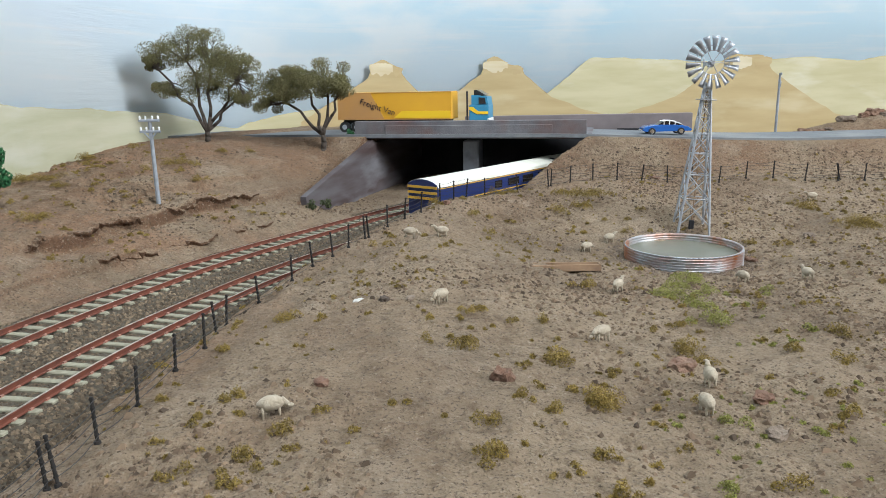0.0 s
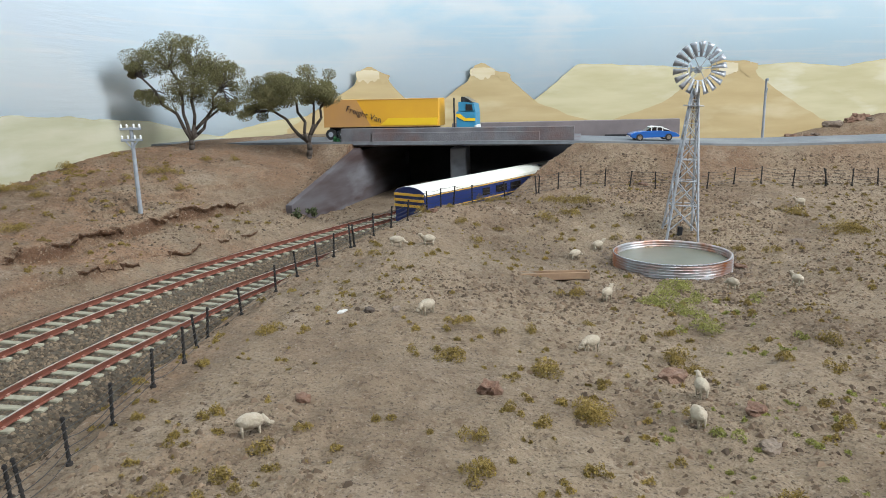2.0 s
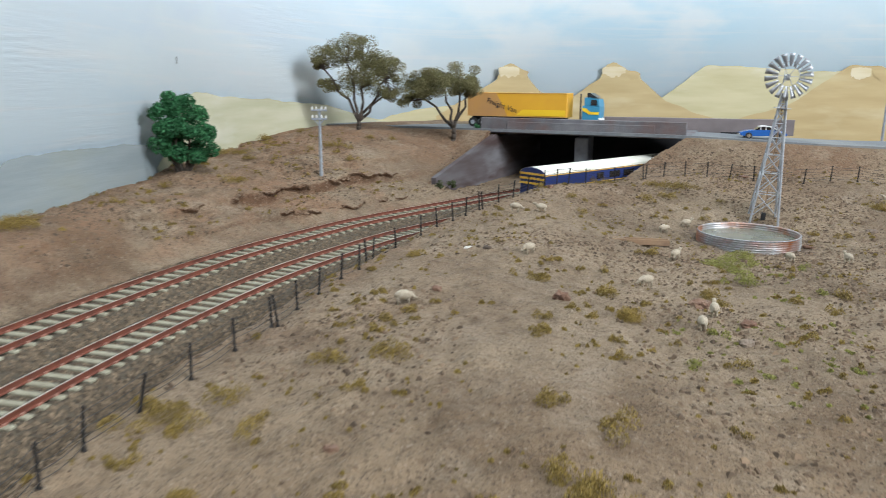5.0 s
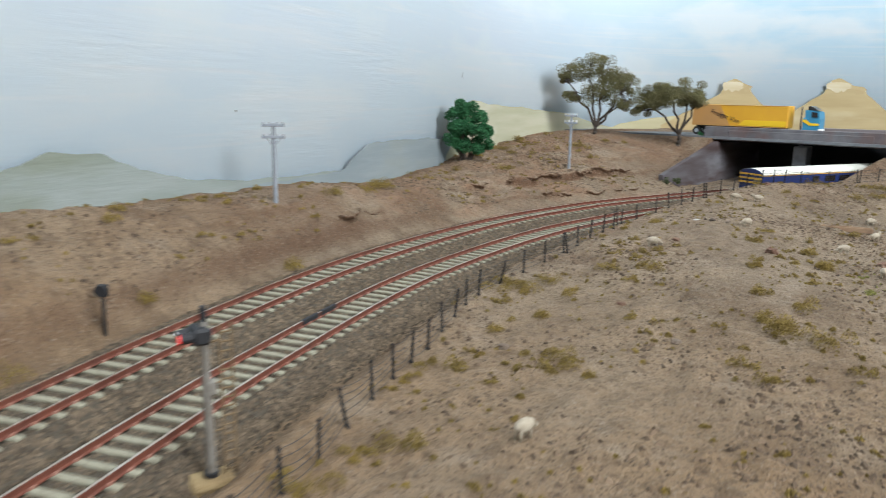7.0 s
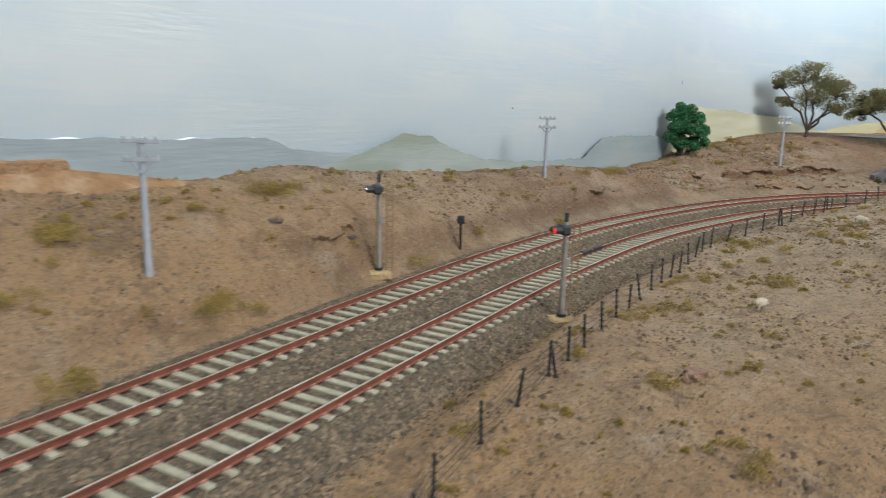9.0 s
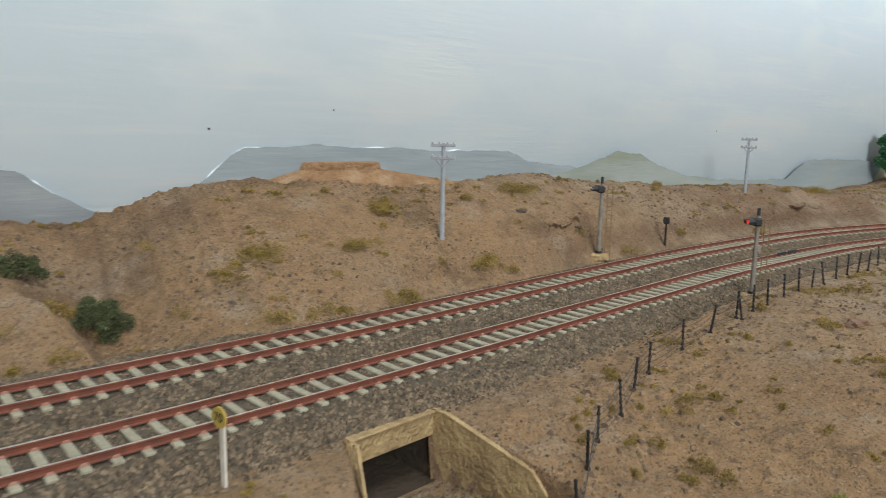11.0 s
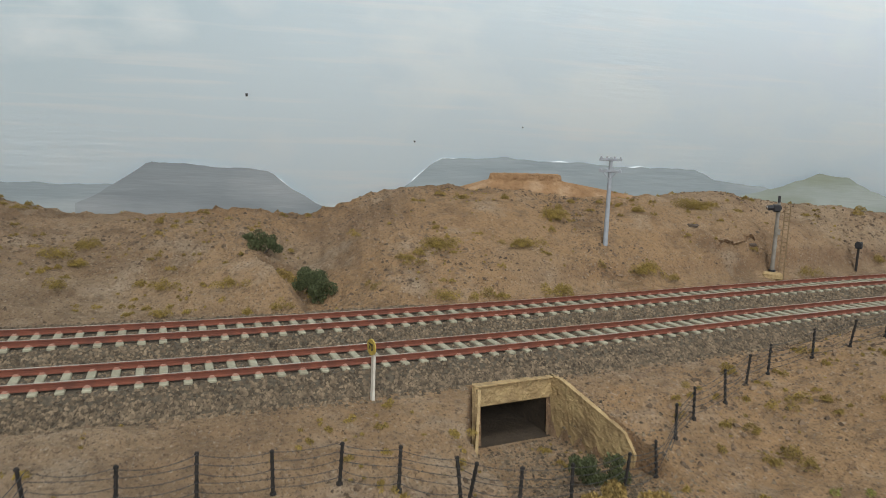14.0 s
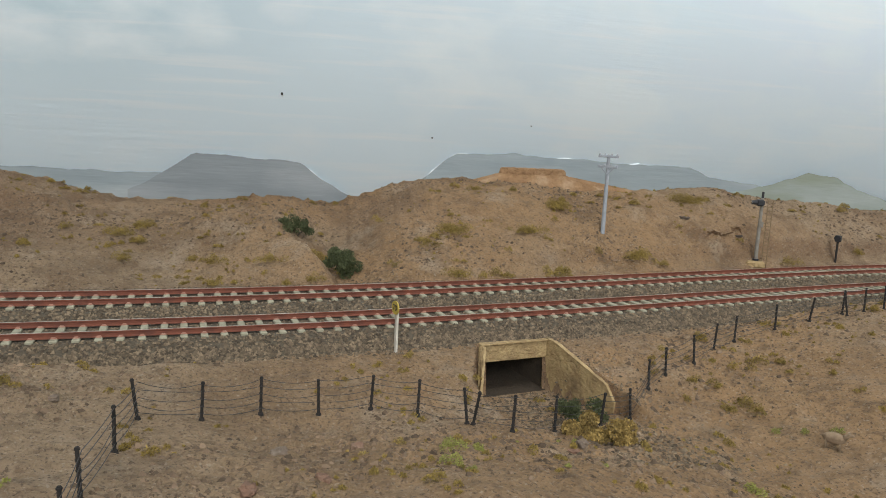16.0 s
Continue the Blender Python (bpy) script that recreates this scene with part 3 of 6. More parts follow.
nx, ny = GX.shape
idx = np.arange(nx * ny).reshape(nx, ny)
quads = np.stack([idx[:-1, :-1], idx[1:, :-1], idx[1:, 1:], idx[:-1, 1:]], -1).reshape(-1, 4)
cx, cy = GX.ravel()[quads].mean(1), GY.ravel()[quads].mean(1)
hole = (cx > -0.1400) & (cx < -0.1320) & (cy > -0.5060) & (cy < -0.4765)
db, _ = to_back(cx, cy)
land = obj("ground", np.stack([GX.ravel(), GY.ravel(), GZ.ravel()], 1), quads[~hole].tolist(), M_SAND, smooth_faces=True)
tagged(land, "dry sandy brown scrubland with low hills and a railway cutting", "ground", kind="structure")



def earth_lip(points, seed, reach=0.0026, drop=0.0024):
    """An overhanging lip of baked earth along a washed-out edge, broken into ragged lengths."""
    line = spline(points, 0.0011)
    t = np.gradient(line, axis=0)
    t /= np.linalg.norm(t, axis=1)[:, None]
    up = np.stack([-t[:, 1], t[:, 0]], 1)
    v, fs = [], []
    for i, (x, y) in enumerate(line):
        n1, n2 = noise.noise((i * 0.045, seed, 0)), noise.noise((i * 0.31, seed, 4))
        size = max(0.0, min(1.0, 2.0 * (n1 + 0.02))) * min(1.0, i / 6, (len(line) - 1 - i) / 6)
        shift = 0.0050 * noise.noise((i * 0.06, seed, 8)) + 0.0011 * n2
        z = lz(x + up[i, 0] * (shift + 0.004), y + up[i, 1] * (shift + 0.004))
        for across_, rise in ((0.010, -0.0006), (0.004, 0.0010 * size), (0.0, 0.0004 * size + 0.0004 * n2), (-0.0006 * size, -0.0006), (0.0, -0.0004 - drop * size), (reach, -0.0016 - drop)):
            a = shift + across_ - reach * size
            rise = rise if size > 0.02 else rise - 0.003
            zz = lz(x + up[i, 0] * a, y + up[i, 1] * a) + rise if across_ > 0.009 else z + rise
            v.append((x + up[i, 0] * a, y + up[i, 1] * a, zz))
    for i in range(len(line) - 1):
        fs += [(i * 6 + k, (i + 1) * 6 + k, (i + 1) * 6 + k + 1, i * 6 + k + 1) for k in range(5)]
    return obj("earth_ledge", v, fs, M_SAND, land, "crumbling red-brown earth ledge")


earth_lip([(-0.172, 0.232), (-0.158, 0.254), (-0.145, 0.276), (-0.126, 0.303), (-0.111, 0.331), (-0.094, 0.352), (-0.074, 0.379), (-0.038, 0.421)], 3, 0.0022, 0.0013)
earth_lip([(-0.118, 0.262), (-0.098, 0.292), (-0.072, 0.328), (-0.046, 0.360), (-0.020, 0.392)], 11, 0.0016, 0.0007)
earth_lip([(-0.209, 0.040), (-0.205, 0.062), (-0.199, 0.082)], 5, 0.0016, 0.0008)
earth_lip([(-0.245, -0.268), (-0.243, -0.250), (-0.242, -0.236)], 14, 0.0016, 0.0007)

# ---- painted backdrop ----
def board(s, z, off):
    """A place on the backdrop board: metres along it, height, distance in front of it."""
    x, y = np.interp(s, BACK_S, BACK[:, 0]), np.interp(s, BACK_S, BACK[:, 1])
    x2, y2 = np.interp(s + 0.01, BACK_S, BACK[:, 0]), np.interp(s + 0.01, BACK_S, BACK[:, 1])
    n = math.hypot(x2 - x, y2 - y) or 1
    return (x + (y2 - y) / n * off, y - (x2 - x) / n * off, z)


bv = [(x, y, z) for x, y in BACK for z in (-0.05, 0.80)]
bf = [(2 * i, 2 * i + 2, 2 * i + 3, 2 * i + 1) for i in range(len(BACK) - 1)]
sky = obj("backdrop", bv, bf, M_SKY, smooth_faces=True)
sky.modifiers.new("board", "SOLIDIFY").thickness = 0.006
tagged(sky, "painted pale blue sky board with soft white clouds", "backdrop", kind="structure")


def painted(outline, m, off, label, grow=0.0, ragged=0.0):
    """A hill painted on the board: outline of (along, height), filled down to the ground."""
    o = np.array(outline)
    ss = np.linspace(o[0, 0], o[-1, 0], max(12, int((o[-1, 0] - o[0, 0]) / 0.004)))
    zz = np.interp(ss, o[:, 0], o[:, 1]) + grow
    zz = zz + np.array([0.0016 * noise.noise((s * 45, off * 4000, 0)) + 0.0009 * noise.noise((s * 120, off * 4000, 0)) + 0.0004 * noise.noise((s * 300, 2, 0)) for s in ss])
    if ragged:
        zz = zz - 0.0008 + ragged * np.array([max(0.22 + noise.noise((s * 34, 5.0, 0)) + 0.4 * noise.noise((s * 140, 9.0, 0)), 0) for s in ss])
    rows = 5
    v = [board(s, -0.02 + (z + 0.02) * k / rows, off) for s, z in zip(ss, zz) for k in range(rows + 1)]
    w = rows + 1
    fs = [(i * w + k, (i + 1) * w + k, (i + 1) * w + k + 1, i * w + k + 1) for i in range(len(ss) - 1) for k in range(rows)]
    return obj("painted_hill", v, fs, m, sky, label, smooth_faces=True)


SLATE = [(0.4782, 0.0331), (0.5041, 0.0473), (0.525, 0.0614), (0.5486, 0.0619), (0.5943, 0.0585), (0.6018, 0.0583), (0.6175, 0.0477), (0.636, 0.0375), (0.6545, 0.0245)]
MESA = [(0.672, 0.034), (0.689, 0.046), (0.713, 0.0662), (0.7205, 0.0708), (0.762, 0.0718), (0.811, 0.0708), (0.862, 0.069), (0.9275, 0.067), (0.948, 0.06), (1.001, 0.054), (1.071, 0.04)]
SAGE = [(0.958, 0.045), (1.003, 0.053), (1.049, 0.0665), (1.082, 0.064), (1.108, 0.053), (1.148, 0.044), (1.193, 0.038), (1.313, 0.037)]
SHOULDER = [(1.193, 0.035), (1.303, 0.036), (1.316, 0.045), (1.338, 0.0555), (1.387, 0.057), (1.458, 0.055), (1.501, 0.053), (1.527, 0.0455)]
painted([(0.0234, 0.0484), (0.3124, 0.0472), (0.3904, 0.0466), (0.4802, 0.0465), (0.5335, 0.0465)], M_MTGREY, 0.0008, "far blue-grey hills painted on the board")
depth = 0.0012
for o, m, label in ((MESA, M_MTGREY, "flat-topped blue-grey mountain painted on the board"), (SLATE, M_MTDARK, "slate grey table mountain painted on the board"),
                    (SAGE, M_MTGREEN, "sage green peak painted on the board"), (SHOULDER, M_MTSHORE, "misty grey-green hill shoulder painted on the board")):
    if o is SLATE or o is MESA:
        painted(o[1:-1], M_HALO, depth, "white brush ridge along the painted skyline", 0.0, 0.0013)
    painted(o, m, depth + 0.0004, label)
    depth += 0.0010
painted([(1.495, 0.035), (1.523, 0.054), (1.55, 0.088), (1.567, 0.092), (1.643, 0.0858), (1.711, 0.081), (1.781, 0.0755), (1.81, 0.069), (1.862, 0.057), (1.90, 0.052)], M_MTHAZE, 0.0056,
        "pale straw-coloured hill painted on the board")
painted([(1.84, 0.05), (1.886, 0.062), (1.93, 0.07), (1.97, 0.074), (2.0, 0.07), (2.05, 0.06)], M_MTPALE, 0.0062, "low straw-coloured rise painted on the board")
painted([(2.18, 0.05), (2.242, 0.0897), (2.266, 0.109), (2.286, 0.125), (2.336, 0.1224), (2.393, 0.1202), (2.414, 0.1175), (2.5, 0.118), (2.564, 0.1208), (2.622, 0.115), (2.671, 0.1225), (2.9, 0.12), (3.15, 0.12)],
        M_MTPALE, 0.0022, "long pale sandy plateau painted on the board")
painted([(1.94, 0.06), (1.986, 0.0853), (2.018, 0.106), (2.025, 0.121), (2.036, 0.126), (2.055, 0.115), (2.06, 0.1057), (2.078, 0.088), (2.12, 0.055)], M_MTTAN, 0.0068, "tan butte painted on the board")
painted([(2.09, 0.058), (2.121, 0.0856), (2.152, 0.1076), (2.159, 0.1247), (2.17, 0.1284), (2.186, 0.118), (2.2, 0.1165), (2.205, 0.1047), (2.238, 0.08), (2.274, 0.0656), (2.34, 0.05)], M_MTTAN, 0.0046,
        "tan butte with a rocky cap painted on the board")
painted([(2.30, 0.048), (2.395, 0.0765), (2.463, 0.1258), (2.503, 0.1238), (2.515, 0.1048), (2.569, 0.0696), (2.6, 0.0516), (2.64, 0.045)], M_MTTAN, 0.0030, "broad tan butte painted on the board")


def cliff(s0, s1, low, high, m, off, label):
    """A dab of cliff face on a painted butte, with a ragged brushed edge."""
    ss = np.linspace(s0, s1, 14)
    v = []
    for i, q in enumerate(ss):
        a = 0.0050 * noise.noise((q * 190, low * 900, 1)) + 0.0035 * noise.noise((q * 520, low * 900, 2)) + 0.006 * abs(2 * i / 13 - 1) ** 2
        c = 0.0010 * noise.noise((q * 400, high * 900, 3)) - 0.0016 * abs(2 * i / 13 - 1) ** 3
        v += [board(q, low + a, off), board(q, high + c, off)]
    return obj("painted_cliff", v, [(2 * i, 2 * i + 2, 2 * i + 3, 2 * i + 1) for i in range(13)], m, sky, label)


for s0, s1, low, high, m, off in ((2.020, 2.047, 0.107, 0.121, M_CAPPALE, 0.0072), (2.047, 2.059, 0.108, 0.116, M_CAPBROWN, 0.0072), (2.154, 2.184, 0.109, 0.122, M_CAPPALE, 0.0050), (2.184, 2.203, 0.107, 0.115, M_CAPBROWN, 0.0050),
                                  (2.464, 2.488, 0.108, 0.1225, M_CAPPALE, 0.0034), (2.490, 2.513, 0.107, 0.122, M_CAPBROWN, 0.0034)):
    cliff(s0, s1, low, high, m, off, "chalky cliff face brushed on the butte" if m is M_CAPPALE else "brown shaded cliff brushed on the butte")
# small painted scars and marks on the board
for s, z, w, h in ((0.587, 0.107, 0.0015, 0.0020), (0.585, 0.051, 0.0018, 0.0018), (0.70, 0.081, 0.0012, 0.0012), (0.78, 0.094, 0.001, 0.001), (1.19, 0.085, 0.0014, 0.001), (1.545, 0.115, 0.001, 0.006)):
    obj("paint_chip", [board(s, z, 0.0014), board(s + w, z, 0.0014), board(s + w, z + h, 0.0014), board(s, z + h, 0.0014)], [(0, 1, 2, 3)], M_BOGIE, sky)

# ---- hall round the layout ----
def wall(name, a, b, z0, z1, t=0.08):
    a, b = np.array(a, float), np.array(b, float)
    d = (b - a) / np.linalg.norm(b - a)
    n = np.array((-d[1], d[0])) * t
    v = [(*p, z) for z in (z0, z1) for p in (a, b, b + n, a + n)]
    return tagged(obj(name, v, [(0, 3, 2, 1), (4, 5, 6, 7), (0, 1, 5, 4), (1, 2, 6, 5), (2, 3, 7, 6), (3, 0, 4, 7)], M_HALL), "plain off-white hall wall", "wall", kind="structure")

# ---- table under the layout ----
M_PLY = mat("plywood", (0.36, 0.25, 0.15), 0.8, 0, (0.28, 0.19, 0.11), 12, 0.5)
table = thing("layout_table", "plain plywood table carrying the model landscape", "table", (0, 0, -1.0))
part("tabletop", box(BM(), 0.315, -0.16, 0.925, 1.90, 1.92, 0.030, 0.002), M_PLY, table)
for lx in (-0.58, 1.21):
    for ly in (-1.06, 0.74):
        part("leg", box(BM(), lx, ly, 0.455, 0.05, 0.05, 0.910, 0.002), M_PLY, table)
v = [(x, y, z) for z in (-0.060, -0.020) for x, y in ((-0.625, -1.055), (1.255, -1.055), (1.255, 0.757), (-0.625, 0.757))]
fs = [(0, 1, 5, 4), (1, 2, 6, 5), (2, 3, 7, 6), (3, 0, 4, 7)]
rim = obj("edge_board", v, fs, M_PLY, table)
rim.matrix_parent_inverse = Matrix.Translation((0, 0, 1.0))
rim.modifiers.new("board", "SOLIDIFY").thickness = 0.012

# ---- railway ----
def sweep(points, profile):
    """Verts and faces of a profile (across, up) carried along points."""
    p = np.array(points)
    t = np.gradient(p, axis=0)
    n = np.stack([t[:, 1], -t[:, 0]], 1)
    n /= np.linalg.norm(n, axis=1)[:, None]
    k = len(profile)
    v = [(p[i, 0] + n[i, 0] * a, p[i, 1] + n[i, 1] * a, p[i, 2] + u) for i in range(len(p)) for a, u in profile]
    fs = [(i * k + j, (i + 1) * k + j, (i + 1) * k + (j + 1) % k, i * k + (j + 1) % k) for i in range(len(p) - 1) for j in range(k)]
    return v, fs


bed_profile = [(-0.050, -0.004), (-0.046, 0.0004), (-0.034, 0.0007), (-0.0065, 0.0006), (0.0060, -0.0031), (0.034, -0.0032), (0.0445, -0.0079), (0.0469, -0.0087), (0.0472, -0.013)]
v, fs = sweep([(x, y, 0) for x, y in LINE], bed_profile)
bed = obj("ballast_bed", v, [f for f in fs], M_BALLAST)
tagged(bed, "grey-brown ballast bed under both railway tracks", "ballast", kind="structure")
LS = np.r_[0, np.cumsum(np.linalg.norm(np.diff(LINE, axis=0), axis=1))]


def on_line(s, off):
    """Place and heading at s metres along the railway, off to its field side."""
    x, y = np.interp(s, LS, LINE[:, 0]), np.interp(s, LS, LINE[:, 1])
    tx, ty = np.interp(s, LS, TAN[:, 0]), np.interp(s, LS, TAN[:, 1])
    n = math.hypot(tx, ty)
    tx, ty = tx / n, ty / n
    return x + ty * off, y - tx * off, math.degrees(math.atan2(ty, tx))


def sleeper_mesh():
    bm = BM()
    box(bm, 0, 0, -0.0030, 0.0030, 0.0262, 0.0015, 0.00035)
    block = set(bm.faces)
    for y in (-0.0088, 0.0088):
        box(bm, 0, y, -0.0022, 0.0022, 0.0030, 0.0004)
        for k in (-1, 1):
            box(bm, 0, y + 0.0014 * k, -0.0019, 0.0014, 0.0007, 0.0007)
    for f in bm.faces:
        f.material_index = 0 if f in block else 1
    me = bpy.data.meshes.new("sleeper")
    bm.to_mesh(me)
    bm.free()
    me.materials.append(M_SLEEPER)
    me.materials.append(M_CLIP)
    return me


SLEEPER = sleeper_mesh()
RAIL_PROFILE = [(-0.0011, -0.0024), (0.0011, -0.0024), (0.0011, -0.0021), (0.0004, -0.0018), (0.0004, -0.0008), (0.00060, -0.0005), (0.00060, -0.00016), (0.00046, 0.0),
                (-0.00046, 0.0), (-0.00060, -0.00016), (-0.00060, -0.0005), (-0.0004, -0.0008), (-0.0004, -0.0018), (-0.0011, -0.0021)]
TRACKS = []
for off, z, what in ((-SPACING / 2, FAR_Z, "outer"), (SPACING / 2, 0.0, "inner")):
    track = thing("railway_track", "railway track of rusty red rails on pale concrete sleepers", "railway track", (0, 0, z), group="parallel railway tracks")
    TRACKS.append(track)
    for g in (-GAUGE / 2 - 0.0005, GAUGE / 2 + 0.0005):
        v, fs = sweep([(x, y, 0) for x, y in LINE + NORM * (off + g)], RAIL_PROFILE)
        r = obj("rail", v, fs, M_RAIL, track, "rust-red rail with a bright worn head")
        r.data.materials.append(M_RAILTOP)
        for q in r.data.polygons:
            if q.index % 14 == 7:
                q.material_index = 1
# dark fishplates on the inner track
for s in (1.02, 1.036):
    x, y, h = on_line(s, SPACING / 2 - GAUGE / 2 - 0.0005)
    bm = box(BM(), 0, 0, -0.0010, 0.013, 0.0018, 0.0022, 0.0002)
    f = part("fishplate", bm, M_BLACK, TRACKS[1], "dark insulated rail joint")
    f.matrix_local = pose(x, y, 0.0002, 0, 0, h)

# ---- road and bridge ----
M_STREAK = hill_paint("rain_streaked_concrete", (0.110, 0.100, 0.104), (0.062, 0.042, 0.040), (0.21, 0.21, 0.225), 1.571, 0.1)
M_STREAK.node_tree.nodes["Principled BSDF"].inputs["Roughness"].default_value = 0.85
v, fs = sweep([(x, y, float(road_z(x))) for x, y in ROAD], [(-0.036, -0.003), (0.036, -0.003), (0.036, 0.0), (-0.036, 0.0)])
tagged(obj("road", v, fs, M_ROAD), "grey asphalt road crossing the bridge", "road", kind="structure")
bridge = thing("road_bridge", "stained grey concrete road bridge over the railway cutting", "bridge", (*BRIDGE_L, 0))
BL = float(np.linalg.norm(BRIDGE_R - BRIDGE_L))
BTURN = math.degrees(math.atan2(BDIR[1], BDIR[0]))


def bpart(name, bm, m, label="", parent=None):
    """A bridge part modelled in the bridge's own frame: u along, w away from the camera, z up."""
    ob = part(name, bm, m, parent or bridge, label)
    if parent is None:
        ob.matrix_local = pose(0, 0, 0, 0, 0, BTURN)
    return ob


bm = BM()
box(bm, BL / 2, 0.003, 0.0575, BL, 0.006, 0.016, 0.0005)
face = bpart("parapet", bm, M_CONC, "stained grey concrete parapet")
bm = BM()
box(bm, BL / 2, -0.0006, 0.0575, 0.150, 0.0009, 0.0085, 0.0004)
bpart("parapet_panel", bm, M_CONC, "", face)
bm = BM()
box(bm, BL / 2 + 0.012, 0.054, 0.0515, BL * 0.93, 0.095, 0.0038, 0.0004)
bpart("deck", bm, M_CONC)
bm = BM()
box(bm, 0.1017, 0.044, 0.018, 0.0150, 0.026, 0.055, 0.0012)
bpart("pier", bm, M_CONCLIGHT, "pale grey concrete pier")


def slab(pts, thick):
    """A bmesh plate from a planar outline, thickened away from the railway."""
    bm = BM()
    vs = [bm.verts.new(p) for p in pts]
    f = bm.faces.new(vs)
    bm.normal_update()
    r = bmesh.ops.extrude_face_region(bm, geom=[f])
    bmesh.ops.translate(bm, verts=[e for e in r["geom"] if isinstance(e, bmesh.types.BMVert)], vec=thick)
    bmesh.ops.recalc_face_normals(bm, faces=bm.faces)
    return bm


def rel(p):
    return (p[0] - BRIDGE_L[0], p[1] - BRIDGE_L[1], p[2])


# wing wall beside the outer track, running on under the deck
wing = [rel((*W0, -0.012)), rel((*W2, -0.012)), rel((*W2, 0.046)), rel((*(W1 + (0.004, 0.006)), 0.046)), rel((*W1, 0.0485)), rel((*W0, 0.0165))]
wn = Vector((-(W1 - W0)[1], (W1 - W0)[0], 0)).normalized() * 0.005
part("wing_wall", slab(wing, wn), M_STREAK, bridge, "sloping grey wing wall with rusty streaks")
E0, E1 = np.array((0.238, 0.480)), np.array((0.345, 0.560))
part("abutment", slab([rel((*E0, -0.012)), rel((*E1, -0.012)), rel((*E1, 0.046)), rel((*E0, 0.046))], (0.006, -0.004, 0)), M_CONC, bridge)
# added end board, its colour standing for the tunnel's deep shade
part("tunnel_end", slab([rel((*W2, -0.012)), rel((*(E1 + (0.01, 0.06)), -0.012)), rel((*(E1 + (0.01, 0.06)), 0.050)), rel((*W2, 0.050))], (0.002, 0.005, 0)), M_DEEPSHADE, bridge, "added near-black board painted as the tunnel's deep shade")
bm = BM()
# added unseen cover in the shade colour, keeps the passage dark from above
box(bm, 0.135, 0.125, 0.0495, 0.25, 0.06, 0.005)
bpart("shade_cover", bm, M_DEEPSHADE)
P0, P1 = np.array((0.150, 0.583)), np.array((0.363, 0.530))
far_par = thing("road_wall", "long brown-grey concrete wall beyond the road", "wall", (*P0, 0.049))
bm = box(BM(), float(np.linalg.norm(P1 - P0)) / 2, 0.003, 0.0085, float(np.linalg.norm(P1 - P0)), 0.006, 0.0165, 0.0005)
o = part("wall_face", bm, mat("brown_grey_concrete", (0.19, 0.16, 0.16), 0.85, 0, (0.14, 0.12, 0.12), 60, 0.5), far_par)
o.matrix_local = pose(0, 0, 0, 0, 0, math.degrees(math.atan2(*(P1 - P0)[::-1])))

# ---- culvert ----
# plaster colour darkened to stand for the shade inside the culvert
M_INNERSHADE = mat("shade_dark_plaster", (0.058, 0.042, 0.027), 0.95, 0, (0.03, 0.022, 0.015), 120, 0.5, 0.8, 450)
culvert = thing("culvert", "ochre plastered culvert with sloping wing walls under the railway", "culvert", (-0.1335, -0.4913, -0.0340))
part("lintel", box(BM(), -0.0015, 0, 0.0205, 0.003, 0.0345, 0.0080, 0.0004), M_OCHRE, culvert, "worn ochre lintel")
part("coping", box(BM(), -0.0014, 0, 0.0249, 0.0042, 0.0362, 0.0010, 0.0003), M_OCHRE, culvert)
pts = [(-0.002, 0.0168, -0.004), (0.043, 0.0240, -0.004), (0.043, 0.0240, 0.0087), (0.0376, 0.0231, 0.0152), (0.0050, 0.0176, 0.0254), (-0.002, 0.0168, 0.0254)]
part("wing_wall", slab(pts, (0, 0.0020, 0)), M_OCHRE, culvert, "rough ochre wing wall, splayed outwards")
pts = [(-0.002, -0.0170, -0.004), (0.036, -0.0360, -0.004), (0.036, -0.0360, 0.0075), (0.003, -0.0170, 0.0246), (-0.002, -0.0170, 0.0246)]
part("wing_wall", slab(pts, (0, -0.0012, 0)), M_OCHRE, culvert, "rough ochre wing wall with a pale chipped edge")
# inner faces coloured as shade: near-black roof and end, dark brown sides
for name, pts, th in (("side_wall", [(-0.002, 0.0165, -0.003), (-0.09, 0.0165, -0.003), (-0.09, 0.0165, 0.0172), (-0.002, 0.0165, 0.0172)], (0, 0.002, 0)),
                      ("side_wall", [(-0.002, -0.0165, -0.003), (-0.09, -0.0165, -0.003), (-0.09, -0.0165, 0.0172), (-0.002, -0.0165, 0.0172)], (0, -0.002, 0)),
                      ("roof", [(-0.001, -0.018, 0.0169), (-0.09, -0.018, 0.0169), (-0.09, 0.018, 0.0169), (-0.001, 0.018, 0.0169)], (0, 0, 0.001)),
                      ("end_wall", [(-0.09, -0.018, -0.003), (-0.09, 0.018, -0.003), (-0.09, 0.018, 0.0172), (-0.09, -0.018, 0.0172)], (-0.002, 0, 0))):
    part(name, slab(pts, th), M_DEEPSHADE if name in ("end_wall", "roof") else M_INNERSHADE, culvert)
# floor takes the same dark colour in place of shade
part("floor_slab", slab([(0.002, -0.018, 0.0012), (-0.09, -0.018, 0.0012), (-0.09, 0.018, 0.0012), (0.002, 0.018, 0.0012)], (0, 0, -0.004)), M_INNERSHADE, culvert)

